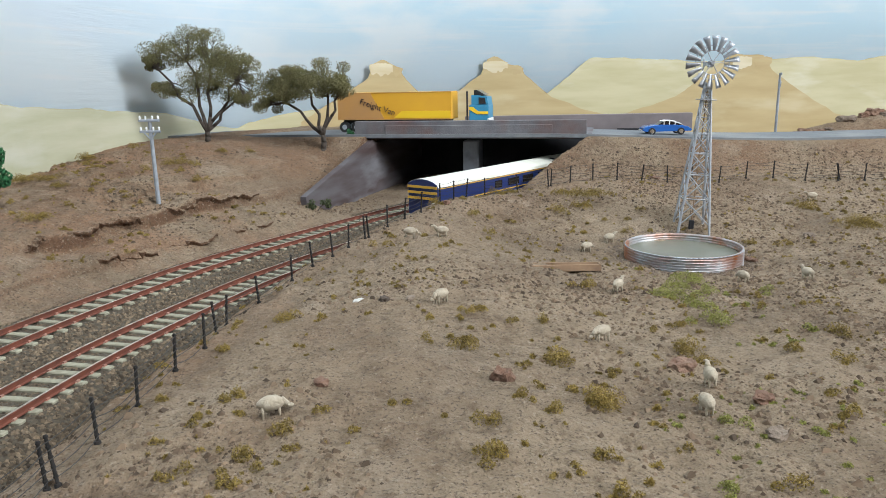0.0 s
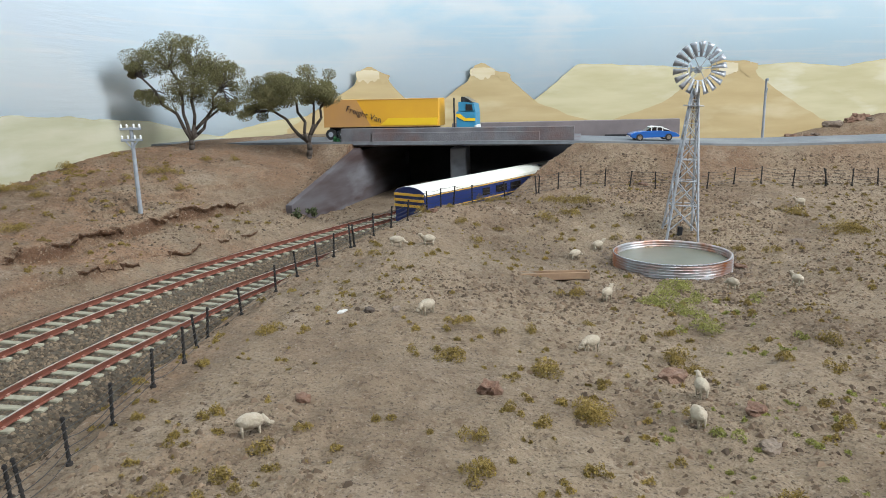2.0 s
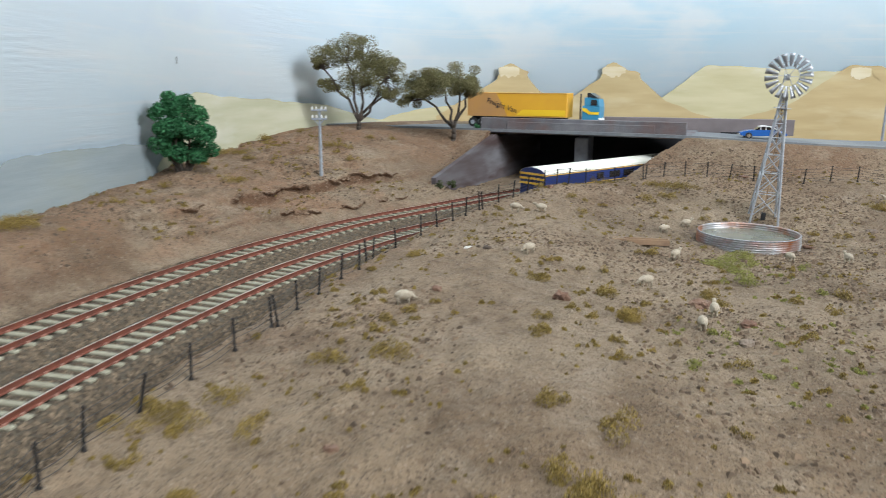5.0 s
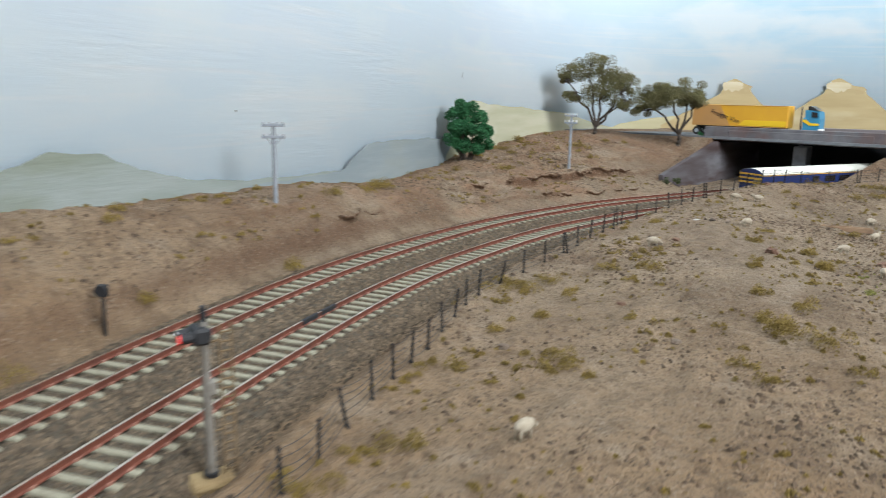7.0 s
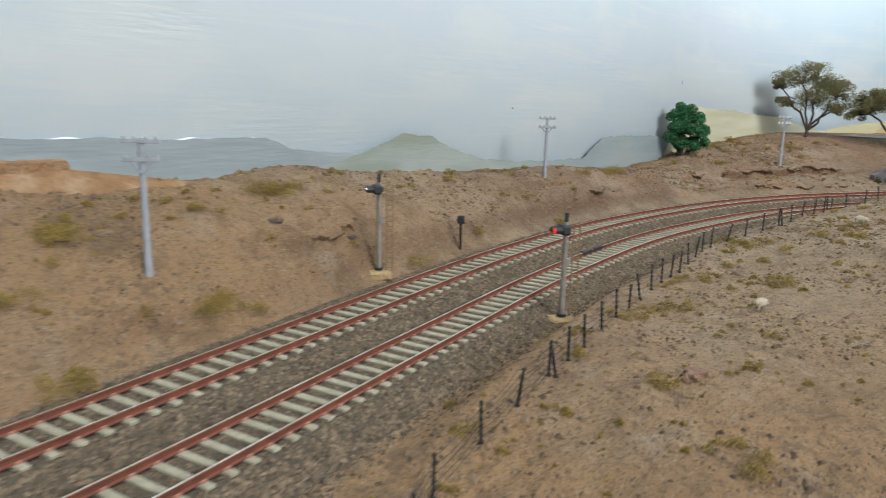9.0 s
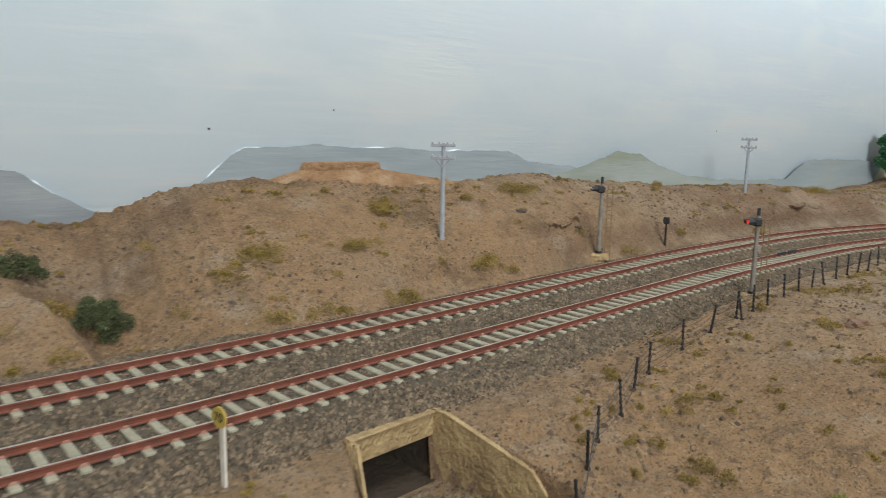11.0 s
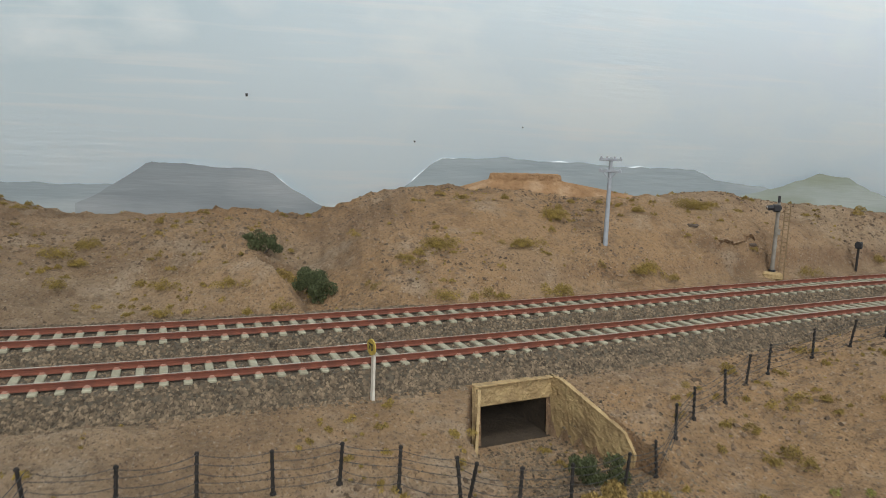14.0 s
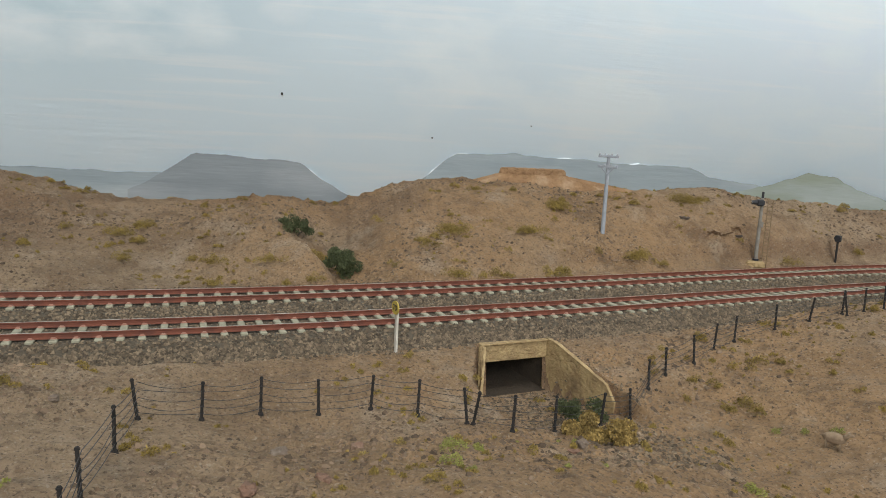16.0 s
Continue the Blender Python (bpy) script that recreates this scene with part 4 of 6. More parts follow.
# ---- train ----
def coach(s0, length, last):
    """A coach on the inner track, its rear end at s0."""
    x0, y0, _ = on_line(s0, SPACING / 2)
    x1, y1, _ = on_line(s0 + length, SPACING / 2)
    turn = math.degrees(math.atan2(y1 - y0, x1 - x0))
    c = thing("railway_coach", "deep blue railway coach, cream roof" + (", striped rear end" if last else ", golden lines"), "railway coach", ((x0 + x1) / 2, (y0 + y1) / 2, 0), turn, "coaches of the train")
    hl, hw = length / 2, 0.0140
    body = part("body", box(BM(), 0, 0, 0.0160, length, 2 * hw, 0.0205, 0.0006), M_NAVY, c)
    prof = [(-hw - 0.0004, 0.0262), (-hw + 0.0005, 0.0282), (-0.0100, 0.0302), (-0.0052, 0.0315), (0, 0.0319), (0.0052, 0.0315), (0.0100, 0.0302), (hw - 0.0005, 0.0282), (hw + 0.0004, 0.0262)]
    k = len(prof)
    v = [(u * (hl + 0.0003), a, z) for u in (-1, 1) for a, z in prof]
    fs = [(i, i + k, i + 1 + k, i + 1) for i in range(k - 1)] + [tuple(range(k)), tuple(range(2 * k - 1, k - 1, -1)), (0, k - 1, 2 * k - 1, k)]
    roof = obj("roof", v, fs, M_CREAM, c, "cream white arched roof")
    v = [(-hl - 0.0006, a * 0.995, z - 0.0002) for a, z in prof] + [(-hl - 0.0001, a * 0.995, z - 0.0002) for a, z in prof]
    fs = [tuple(range(k)), tuple(range(2 * k - 1, k - 1, -1))] + [(i, i + 1, i + 1 + k, i + k) for i in range(k - 1)] + [(0, k, 2 * k - 1, k - 1)]
    obj("end_panel", v, fs, M_NAVY, c)
    for y in (-hw - 0.00015, hw + 0.00015):
        for z, h, m, lab in ((0.0254, 0.0007, M_GOLD, "thin golden line"), (0.0150, 0.0007, M_GOLD, "thin golden line"), (0.0108, 0.0012, M_WHITE, "white waist stripe")):
            part("stripe", box(BM(), 0, y, z, length - 0.001, 0.0004, h), m, body, lab)
        n = 9
        for i in range(n):
            if last and i < 3:
                continue
            wx = -hl + length * (i + 0.5) / n
            part("window", box(BM(), wx, y, 0.0202, length / n * (0.72 if i % 3 else 0.45), 0.0005, 0.0056, 0.0), M_GLASS, body, "dark coach window")
    if last:
        for z in (0.0262, 0.0222, 0.0182):
            part("end_stripe", box(BM(), -hl - 0.0007, 0, z, 0.0006, 2 * hw - 0.001, 0.0018), M_GOLD, body, "broad yellow end stripe")
        part("tail_lamp", rod(BM(), (-hl - 0.0018, -0.0112, 0.0150), (-hl, -0.0112, 0.0150), 0.0011, n=12), M_INSUL, body, "pale round tail lamp")
    else:
        part("gangway", box(BM(), -hl - 0.0032, 0, 0.0178, 0.0064, 0.0262, 0.0275, 0.0010), M_BLACK, c, "black gangway bellows")
    for bx in (-hl + 0.030, hl - 0.030):
        bogie = part("bogie", box(BM(), bx, 0, 0.0045, 0.030, 0.0205, 0.0034, 0.0005), M_BOGIE, c)
        for wx in (-0.0115, 0.0115):
            for wy in (-GAUGE / 2 - 0.0003, GAUGE / 2 + 0.0003):
                part("wheel", rod(BM(), (bx + wx, wy - 0.0012, 0.0042), (bx + wx, wy + 0.0012, 0.0042), 0.0042, n=16), M_BOGIE, bogie)
    part("underframe", box(BM(), 0, 0, 0.0050, length * 0.42, 0.021, 0.0040, 0.0006), M_BOGIE, c)
    return c


S_END = float(LS[int(np.argmin((LINE[:, 0] + 0.02 * NORM[:, 0] - 0.0790) ** 2 + (LINE[:, 1] + 0.02 * NORM[:, 1] - 0.3880) ** 2))])
coach(S_END, 0.196, True)
coach(S_END + 0.2025, 0.170, False)
wall("wall_west", (-1.6, 1.8), (-1.6, -4.0), -1.0, 1.8)
wall("wall_east", (4.0, -4.0), (4.0, 1.8), -1.0, 1.8)
wall("wall_north", (4.0, 1.8), (-1.6, 1.8), -1.0, 1.8)
wall("wall_south", (-1.6, -4.0), (4.0, -4.0), -1.0, 1.8)
for name, z in (("ceiling", 1.8), ("floor", -1.08)):
    v = [(x, y, zz) for zz in (z, z + 0.08) for x, y in ((-1.6, -4.0), (4.0, -4.0), (4.0, 1.8), (-1.6, 1.8))]
    o = obj(name, v, [(0, 3, 2, 1), (4, 5, 6, 7), (0, 1, 5, 4), (1, 2, 6, 5), (2, 3, 7, 6), (3, 0, 4, 7)], M_HALL)
    tagged(o, "plain off-white hall " + name, name, kind="structure")

# ---- wire fence ----
FENCE_POSTS = [(0.05, -0.678), (-0.025, -0.667), (-0.054, -0.660), (-0.0825, -0.6535), (-0.0835, -0.635), (-0.087, -0.616), (-0.0885, -0.596), (-0.086, -0.578), (-0.079, -0.563), (-0.068, -0.549),
                (-0.055, -0.5385), (-0.056, -0.5208), (-0.065, -0.494), (-0.078, -0.4686), (-0.091, -0.440), (-0.094, -0.421)]
FENCE_POSTS += [(-0.0995, -0.404), (-0.1034, -0.387), (-0.1035, -0.36), (-0.1016, -0.314),
                (-0.100, -0.283), (-0.102, -0.217), (-0.1025, -0.176), (-0.1005, -0.1), (-0.0985, -0.041), (-0.0835, 0.0035), (-0.067, 0.050), (-0.0548, 0.090), (-0.042, 0.137), (-0.0384, 0.1720), (-0.0272, 0.1996), (-0.0129, 0.2236), (-0.0028, 0.2412), (0.0077, 0.2540), (0.0167, 0.2655), (0.0267, 0.2777), (0.0412, 0.2936), (0.0531, 0.3073), (0.0651, 0.3209), (0.0807, 0.3390), (0.1031, 0.3620), (0.122, 0.386), (0.148, 0.391), (0.173, 0.394), (0.212, 0.404), (0.245, 0.389), (0.285, 0.386), (0.35, 0.381), (0.395, 0.366), (0.45, 0.352), (0.55, 0.345)]
FENCE = spline(FENCE_POSTS, 0.002)
FS = np.r_[0, np.cumsum(np.linalg.norm(np.diff(FENCE, axis=0), axis=1))]
fence = thing("wire_fence", "black post and wire stock fence with five sagging strands", "fence")


def post_mesh():
    bm = BM()
    rod(bm, (0, 0, -0.004), (0, 0, 0.0130), 0.00050, 0.00046, 8)
    for z in (0.0025, 0.0050, 0.0075, 0.0100, 0.0125):
        rod(bm, (0, 0, z - 0.00022), (0, 0, z + 0.00022), 0.00064, n=8)
    rod(bm, (0, 0, -0.0010), (0, 0, 0.0007), 0.00115, 0.00085, 8)
    me = bpy.data.meshes.new("post")
    bm.to_mesh(me)
    bm.free()
    me.materials.append(M_POST)
    return me


POST = post_mesh()
rng = random.Random(5)
posts = []
at = [float(FS[int(np.argmin((FENCE[:, 0] - x) ** 2 + (FENCE[:, 1] - y) ** 2))]) for x, y in FENCE_POSTS]
for a, b in zip(at[:-1], at[1:]):
    n = max(1, round((b - a) / 0.0205))
    posts += [(float(np.interp(a + (b - a) * k / n, FS, FENCE[:, 0])), float(np.interp(a + (b - a) * k / n, FS, FENCE[:, 1]))) for k in range(n)]
tops = []
# posts that stand in pairs
twins = {min(range(len(posts)), key=lambda i: math.hypot(posts[i][0] - a, posts[i][1] - b)) for a, b in ((-0.068, -0.549), (-0.102, -0.3146), (-0.067, 0.0540), (0.394, 0.360), (0.172, 0.394), (0.027, 0.278))}
for i, (x, y) in enumerate(posts):
    double = i in twins
    for k in range(2 if double else 1):
        p = new("post", POST)
        p.parent = fence
        tilt = (rng.gauss(0, 3.0), rng.gauss(0, 3.0))
        px, py = x + 0.0022 * k, y + 0.0012 * k
        p.matrix_local = pose(px, py, lz(px, py), tilt[0] + 6 * k, tilt[1], rng.uniform(0, 360))
    m = pose(x, y, lz(x, y), *tilt, 0)
    tops.append(m)
for h in (0.0025, 0.0050, 0.0075, 0.0100, 0.0125):
    pts = []
    for a, b in zip(tops[:-1], tops[1:]):
        pa, pb = a @ Vector((0.0007, 0, h)), b @ Vector((0.0007, 0, h))
        sag = rng.uniform(0.0003, 0.0018)
        for k in range(6):
            t = k / 6
            q = pa.lerp(pb, t)
            q.z -= sag * 4 * t * (1 - t)
            pts.append(q)
    cu = bpy.data.curves.new("wire", "CURVE")
    cu.dimensions, cu.bevel_depth, cu.bevel_resolution = "3D", 0.00011, 1
    sp = cu.splines.new("POLY")
    sp.points.add(len(pts) - 1)
    for q, c in zip(sp.points, pts):
        q.co = (*c, 1)
    tmp = bpy.data.objects.new("wire", cu)
    me = bpy.data.meshes.new_from_object(tmp)
    bpy.data.objects.remove(tmp)
    me.materials.clear()
    me.materials.append(M_WIRE)
    w = new("wire", me)
    w.parent = fence


# ---- telegraph poles ----
def telegraph_pole(x, y, high, turn, tiers, white, label):
    p = thing("telegraph_pole", label, "telegraph pole", (x, y, lz(x, y)), turn, "telegraph poles along the railway")
    part("mast", rod(BM(), (0, 0, -0.003), (0, 0, high), 0.0015, 0.0011, 10), M_GREYPAINT, p)
    for i in range(tiers):
        z = high - 0.0012 - i * 0.0070
        arm = part("crossarm", box(BM(), 0, -0.0010, z, 0.0135, 0.0011, 0.0016, 0.0002), M_GREYPAINT, p)
        for k in (-0.0058, -0.0022, 0.0022, 0.0058):
            bm = BM()
            up = 0.0022 if white else 0.0010
            rod(bm, (k, -0.0010, z + 0.0005), (k, -0.0010, z + up), 0.00055, 0.0007, 8)
            rod(bm, (k, -0.0010, z + up), (k, -0.0010, z + up + 0.0008), 0.00075, 0.0004, 8)
            part("insulator", bm, M_INSUL if white else M_GREYPAINT, arm, "white porcelain insulator" if white else "")
    bm = BM()
    for k in (-1, 1):
        rod(bm, (0, -0.0012, high - 0.0135), (0.0042 * k, -0.0012, high - 0.0085), 0.0004, n=6)
    part("brace", bm, M_GREYPAINT, p)
    return p


telegraph_pole(-0.1013, 0.3767, 0.0555, -10, 2, True, "grey telegraph pole with white insulators on red earth")
telegraph_pole(-0.2400, 0.0120, 0.0480, 22, 2, False, "slim grey telegraph pole on the cutting edge")
telegraph_pole(-0.2525, -0.3555, 0.0530, 40, 2, False, "grey telegraph pole with two braced crossarms")
telegraph_pole(0.4700, 0.5550, 0.0760, 60, 1, False, "thin grey telegraph pole beyond the road")


# ---- signals ----
def signal(x, y, turn, lit, label):
    z = lz(x, y)
    s = thing("railway_signal", label, "railway signal", (x, y, z), turn, "railway signals")
    part("footing", box(BM(), 0, 0, 0.0002, 0.0125, 0.0100, 0.0050, 0.0012), M_OCHRE, s, "ochre concrete footing")
    part("flange", rod(BM(), (0, 0, 0.003), (0, 0, 0.0042), 0.0022, n=12), M_BLACK, s)
    part("mast", rod(BM(), (0, 0, 0.003), (0, 0, 0.0480), 0.0014, 0.0011, 12), M_MAST, s)
    bm = BM()
    box(bm, -0.0012, 0.0, 0.0445, 0.0046, 0.0074, 0.0046, 0.0008)
    rod(bm, (0.0004, 0, 0.0445), (0.0018, 0, 0.0445), 0.0014, n=10)
    head = part("signal_head", bm, M_BLACK, s, "black signal head with hoods")
    for y2, m, lab in ((-0.0019, M_REDLAMP if lit else M_GLASS, "red lamp" if lit else ""), (0.0019, M_GLASS, "")):
        bm = rod(BM(), (-0.0030, y2, 0.0446), (-0.0066, y2, 0.0444), 0.0016, 0.0013, 12)
        part("hood", bm, M_BLACK, head)
        part("lens", rod(BM(), (-0.0064, y2, 0.0444), (-0.0070, y2, 0.0444), 0.0012, n=12), m, head, lab)
    part("finial", box(BM(), 0, 0, 0.0500, 0.0016, 0.0016, 0.0048, 0.0003), M_BLACK, s)
    bm = BM()
    for k in (0.0040, 0.0072):
        rod(bm, (k, 0, -0.002), (k, 0, 0.0465), 0.00034, n=5)
    for i in range(17):
        zz = 0.001 + i * 0.0027
        rod(bm, (0.0040, 0, zz), (0.0072, 0, zz), 0.00028, n=5)
    for zz in (0.016, 0.030, 0.042):
        rod(bm, (0, 0, zz), (0.0042, 0, zz), 0.0003, n=5)
    part("ladder", bm, mat("brown_ladder_paint", (0.16, 0.11, 0.06), 0.8), s, "brown service ladder")
    part("cable_box", box(BM(), 0.0013, 0, 0.0290, 0.0022, 0.0030, 0.0040, 0.0003), M_MAST, s)
    return s


signal(-0.2265, -0.2380, 48, False, "grey mast signal with ladder on an ochre footing")
signal(-0.1320, -0.2230, 48, True, "grey mast signal showing red beside the inner track")
dw = thing("dwarf_signal", "short black dwarf signal on a dark post", "signal", (-0.2240, -0.1560, lz(-0.2240, -0.1560)), 20)
part("post", rod(BM(), (0, 0, -0.003), (0, 0, 0.0160), 0.0008, n=8), M_POST, dw)
bm = rod(BM(), (0, -0.0022, 0.0185), (0, 0.0012, 0.0185), 0.0023, n=14)
box(bm, 0, 0.0004, 0.0182, 0.0044, 0.0020, 0.0050, 0.0005)
part("signal_head", bm, M_BLACK, dw)


def lettering(text, size, parent, m, name="lettering", label=""):
    cu = bpy.data.curves.new("text", "FONT")
    cu.body, cu.size, cu.align_x, cu.align_y, cu.extrude = text, size, "CENTER", "CENTER", 0.00005
    tmp = bpy.data.objects.new("text", cu)
    me = bpy.data.meshes.new_from_object(tmp)
    bpy.data.objects.remove(tmp)
    me.materials.clear()
    me.materials.append(m)
    ob = new(name, me)
    ob.parent = parent
    if label:
        ob["label"] = label
    return ob


# speed board
sb = thing("speed_board", "white post with a yellow speed board beside the railway", "sign", (-0.1334, -0.5506, lz(-0.1334, -0.5506)), 8)
part("post", box(BM(), 0, 0, 0.0065, 0.0019, 0.0010, 0.0240, 0.0002), M_WOODPALE, sb, "off-white square post")
face = part("board", rod(BM(), (0, -0.0006, 0.0195), (0, -0.0011, 0.0195), 0.0029, n=20), M_SIGN, sb, "yellow board")
t = lettering("70", 0.0036, face, M_BLACK)
t.matrix_local = pose(0, -0.00122, 0.0195, 90, 0, 0)

# ---- windmill pump and tank ----
mx, my = 0.2430, 0.2980
mill = thing("windmill_pump", "galvanised farm windmill on a lattice tower beside the tank", "windmill", (mx - 0.0066, my, lz(mx, my)), -18)
mill.matrix_world = Matrix.Translation((mx - 0.0066, my, lz(mx, my))) @ pose(0, 0, 0, 0, 3.8, 0) @ pose(0, 0, 0, 0, 0, -18)
H = 0.098
base, topw = 0.0096, 0.0016
def leg(sx, sy, t):
    w = base + (topw - base) * min(t / 0.93, 1)
    return Vector((sx * w, sy * w, -0.003 + (H + 0.003) * t))
for sx, sy in ((-1, -1), (1, -1), (1, 1), (-1, 1)):
    part("leg", rod(BM(), leg(sx, sy, 0), leg(sx, sy, 0.93), 0.00085, 0.00060, 6), M_GALV, mill)
levels = [0.06, 0.22, 0.37, 0.50, 0.62, 0.72, 0.80, 0.86, 0.92]
sides = [((-1, -1), (1, -1)), ((1, -1), (1, 1)), ((1, 1), (-1, 1)), ((-1, 1), (-1, -1))]
for a, b in zip(levels[:-1], levels[1:]):
    for p, q in sides:
        bm = BM()
        rod(bm, leg(*p, a), leg(*q, b), 0.00036, n=5)
        rod(bm, leg(*q, a), leg(*p, b), 0.00036, n=5)
        rod(bm, leg(*p, b), leg(*q, b), 0.00038, n=5)
        part("bracing", bm, M_GALV, mill)
part("platform", box(BM(), 0, 0, 0.0805, 0.0105, 0.0105, 0.0006, 0.0001), M_GALV, mill)
part("pump_rod", rod(BM(), (0, 0, -0.002), (0, 0, H * 0.95), 0.00045, n=6), M_WOODY, mill, "rusty pump rod")
part("pump_head", box(BM(), 0, 0, 0.002, 0.003, 0.003, 0.006, 0.0004), M_BLACK, mill)
part("gearbox", box(BM(), 0, 0.0005, H + 0.004, 0.0030, 0.0055, 0.0042, 0.0006), M_GALV, mill)
hubz = H + 0.0045
hub = Vector((0, -0.0050, hubz))
part("hub", rod(BM(), hub + Vector((0, -0.0012, 0)), hub + Vector((0, 0.0040, 0)), 0.0012, n=10), M_GALV, mill)
for r in (0.0072, 0.0100):
    bm = BM()
    for i in range(36):
        a, b = math.tau * i / 36, math.tau * (i + 1) / 36
        rod(bm, hub + Vector((r * math.cos(a), 0, r * math.sin(a))), hub + Vector((r * math.cos(b), 0, r * math.sin(b))), 0.00022, n=4)
    part("rim", bm, M_GALV, mill)
bm = BM()
for i in range(6):
    a = math.tau * i / 6
    rod(bm, hub, hub + Vector((0.0103 * math.cos(a), 0, 0.0103 * math.sin(a))), 0.00025, n=5)
part("spokes", bm, M_GALV, mill)
for i in range(18):
    a = math.tau * (i + 0.5) / 18
    m = Matrix.Translation(hub) @ Matrix.Rotation(-a, 4, "Y")
    v, cols = [], 4
    for j in range(cols + 1):
        t = j / cols
        r = 0.0068 + 0.0092 * t
        half = 0.00070 + 0.00150 * t
        for e in (-1, 1):
            tw = radians(32)
            rad = r if not (j == cols) else r - 0.0003
            v.append(m @ Vector((rad, e * half * math.sin(tw) - 0.0003 * math.sin(math.pi * t), e * half * math.cos(tw))))
    fs = [(2 * j, 2 * j + 2, 2 * j + 3, 2 * j + 1) for j in range(cols)]
    b = obj("blade", v, fs, M_GALV, mill, smooth_faces=True)
    b.modifiers.new("sheet", "SOLIDIFY").thickness = 0.0002
tail = slab([(-0.0002, 0.006, hubz - 0.0008), (-0.0002, 0.016, hubz - 0.0012), (-0.0002, 0.021, hubz - 0.0045), (-0.0002, 0.021, hubz + 0.0045), (-0.0002, 0.016, hubz + 0.0012)], (0.0003, 0, 0))
part("tail_vane", tail, M_GALV, mill)

tx, ty, tr = 0.2095, 0.2580, 0.0328
tz = min(lz(tx + tr * math.cos(a), ty + tr * math.sin(a)) for a in np.linspace(0, 6.2, 16)) - 0.0044
tank = thing("water_tank", "round corrugated steel water tank with rust stains", "water tank", (tx, ty, tz))
seg, rows = 72, 80
v, fs = [], []
for j in range(rows + 1):
    z = 0.0135 * j / rows
    r = tr + 0.00062 * math.sin(j / rows * math.tau * 9)
    for i in range(seg):
        a = math.tau * i / seg
        v.append((r * math.cos(a), r * math.sin(a), z))
fs = [(j * seg + i, j * seg + (i + 1) % seg, (j + 1) * seg + (i + 1) % seg, (j + 1) * seg + i) for j in range(rows) for i in range(seg)]
w = obj("tank_wall", v, fs, M_RUSTY, tank, "corrugated galvanised wall with orange rust", smooth_faces=True)
w.modifiers.new("sheet", "SOLIDIFY").thickness = 0.0006
bm = BM()
for i in range(seg):
    a, b = math.tau * i / seg, math.tau * (i + 1) / seg
    rod(bm, (tr * math.cos(a), tr * math.sin(a), 0.0136), (tr * math.cos(b), tr * math.sin(b), 0.0136), 0.00036, n=6)
part("rim", bm, M_GALV, tank, smooth_faces=True)
bm = BM()
bmesh.ops.create_circle(bm, cap_ends=True, segments=72, radius=tr - 0.0004, matrix=Matrix.Translation((0, 0, 0.0098)))
part("water", bm, M_WATER, tank, "murky grey-green water")

tg = thing("drinking_trough", "long low weathered timber drinking trough on the ground", "trough", (0.1265, 0.2368, lz(0.1265, 0.2368) - 0.0004), -11)
for name, b in (("side", (0, -0.0028, 0.0012, 0.044, 0.0008, 0.0036)), ("side", (0, 0.0028, 0.0012, 0.044, 0.0008, 0.0036)), ("end", (-0.0216, 0, 0.0012, 0.0008, 0.0056, 0.0036)), ("end", (0.0216, 0, 0.0012, 0.0008, 0.0056, 0.0036)), ("bottom", (0, 0, 0.0002, 0.043, 0.0052, 0.0010))):
    part(name, box(BM(), *b, 0.0001), M_WOODY, tg)

# ---- lorry and car ----
A, B = np.array((0.032, 0.5955)), np.array((0.1335, 0.5500))
d = (B - A) / np.linalg.norm(B - A)
LT = float(np.linalg.norm(B - A))
lorry = thing("articulated_lorry", "yellow box trailer lorry with a light blue cab on the bridge", "lorry", (A[0], A[1], 0.054), math.degrees(math.atan2(d[1], d[0])))
trailer = part("trailer", box(BM(), LT / 2, 0, 0.0243, LT, 0.026, 0.0250, 0.0004), M_YELLOW, lorry, "yellow and faded orange box trailer")
part("faded_panel", slab([(0.0004, -0.0132, 0.0120), (LT * 0.42, -0.0132, 0.0120), (LT * 0.30, -0.0132, 0.0364), (0.0004, -0.0132, 0.0364)], (0, -0.0002, 0)), M_ORANGE, trailer, "faded orange paint")
part("low_band", slab([(LT * 0.50, -0.0132, 0.0132), (LT * 0.99, -0.0132, 0.0132), (LT * 0.99, -0.0132, 0.0195), (LT * 0.57, -0.0132, 0.0195)], (0, -0.0003, 0)), M_YELLOW2, trailer, "bright yellow band")
part("frame_rail", box(BM(), LT / 2, -0.0131, 0.0365, LT, 0.0005, 0.0006), M_ORANGE, trailer)
part("bottom_rail", box(BM(), LT / 2, -0.0131, 0.0121, LT, 0.0005, 0.0008), M_ORANGE, trailer)
t = lettering("Freight Van", 0.0078, trailer, M_BOGIE, label="dark slanted lettering")
t.matrix_local = pose(LT * 0.36, -0.0137, 0.0232, 90, 18, 0)
part("chassis", box(BM(), LT / 2, 0, 0.0100, LT * 0.95, 0.012, 0.0030, 0.0003), M_BOGIE, lorry)
for x in (0.006, 0.018, LT - 0.012, LT + 0.0195, LT + 0.0295):
    for y in (-0.0105, 0.0105):
        wh = part("wheel", rod(BM(), (x, y - 0.0018, 0.0050), (x, y + 0.0018, 0.0050), 0.0050, n=20), M_TYRE, lorry)
        part("rim", rod(BM(), (x, y - 0.0020, 0.0050), (x, y + 0.0020, 0.0050), 0.0024, n=14), M_GREYPAINT, wh, "pale wheel rim")
cab0 = LT + 0.009
bm = BM()
box(bm, cab0 + 0.0125, 0, 0.0170, 0.025, 0.024, 0.0150, 0.0010)
cab = part("cab", bm, M_CABBLUE, lorry, "light blue cab")
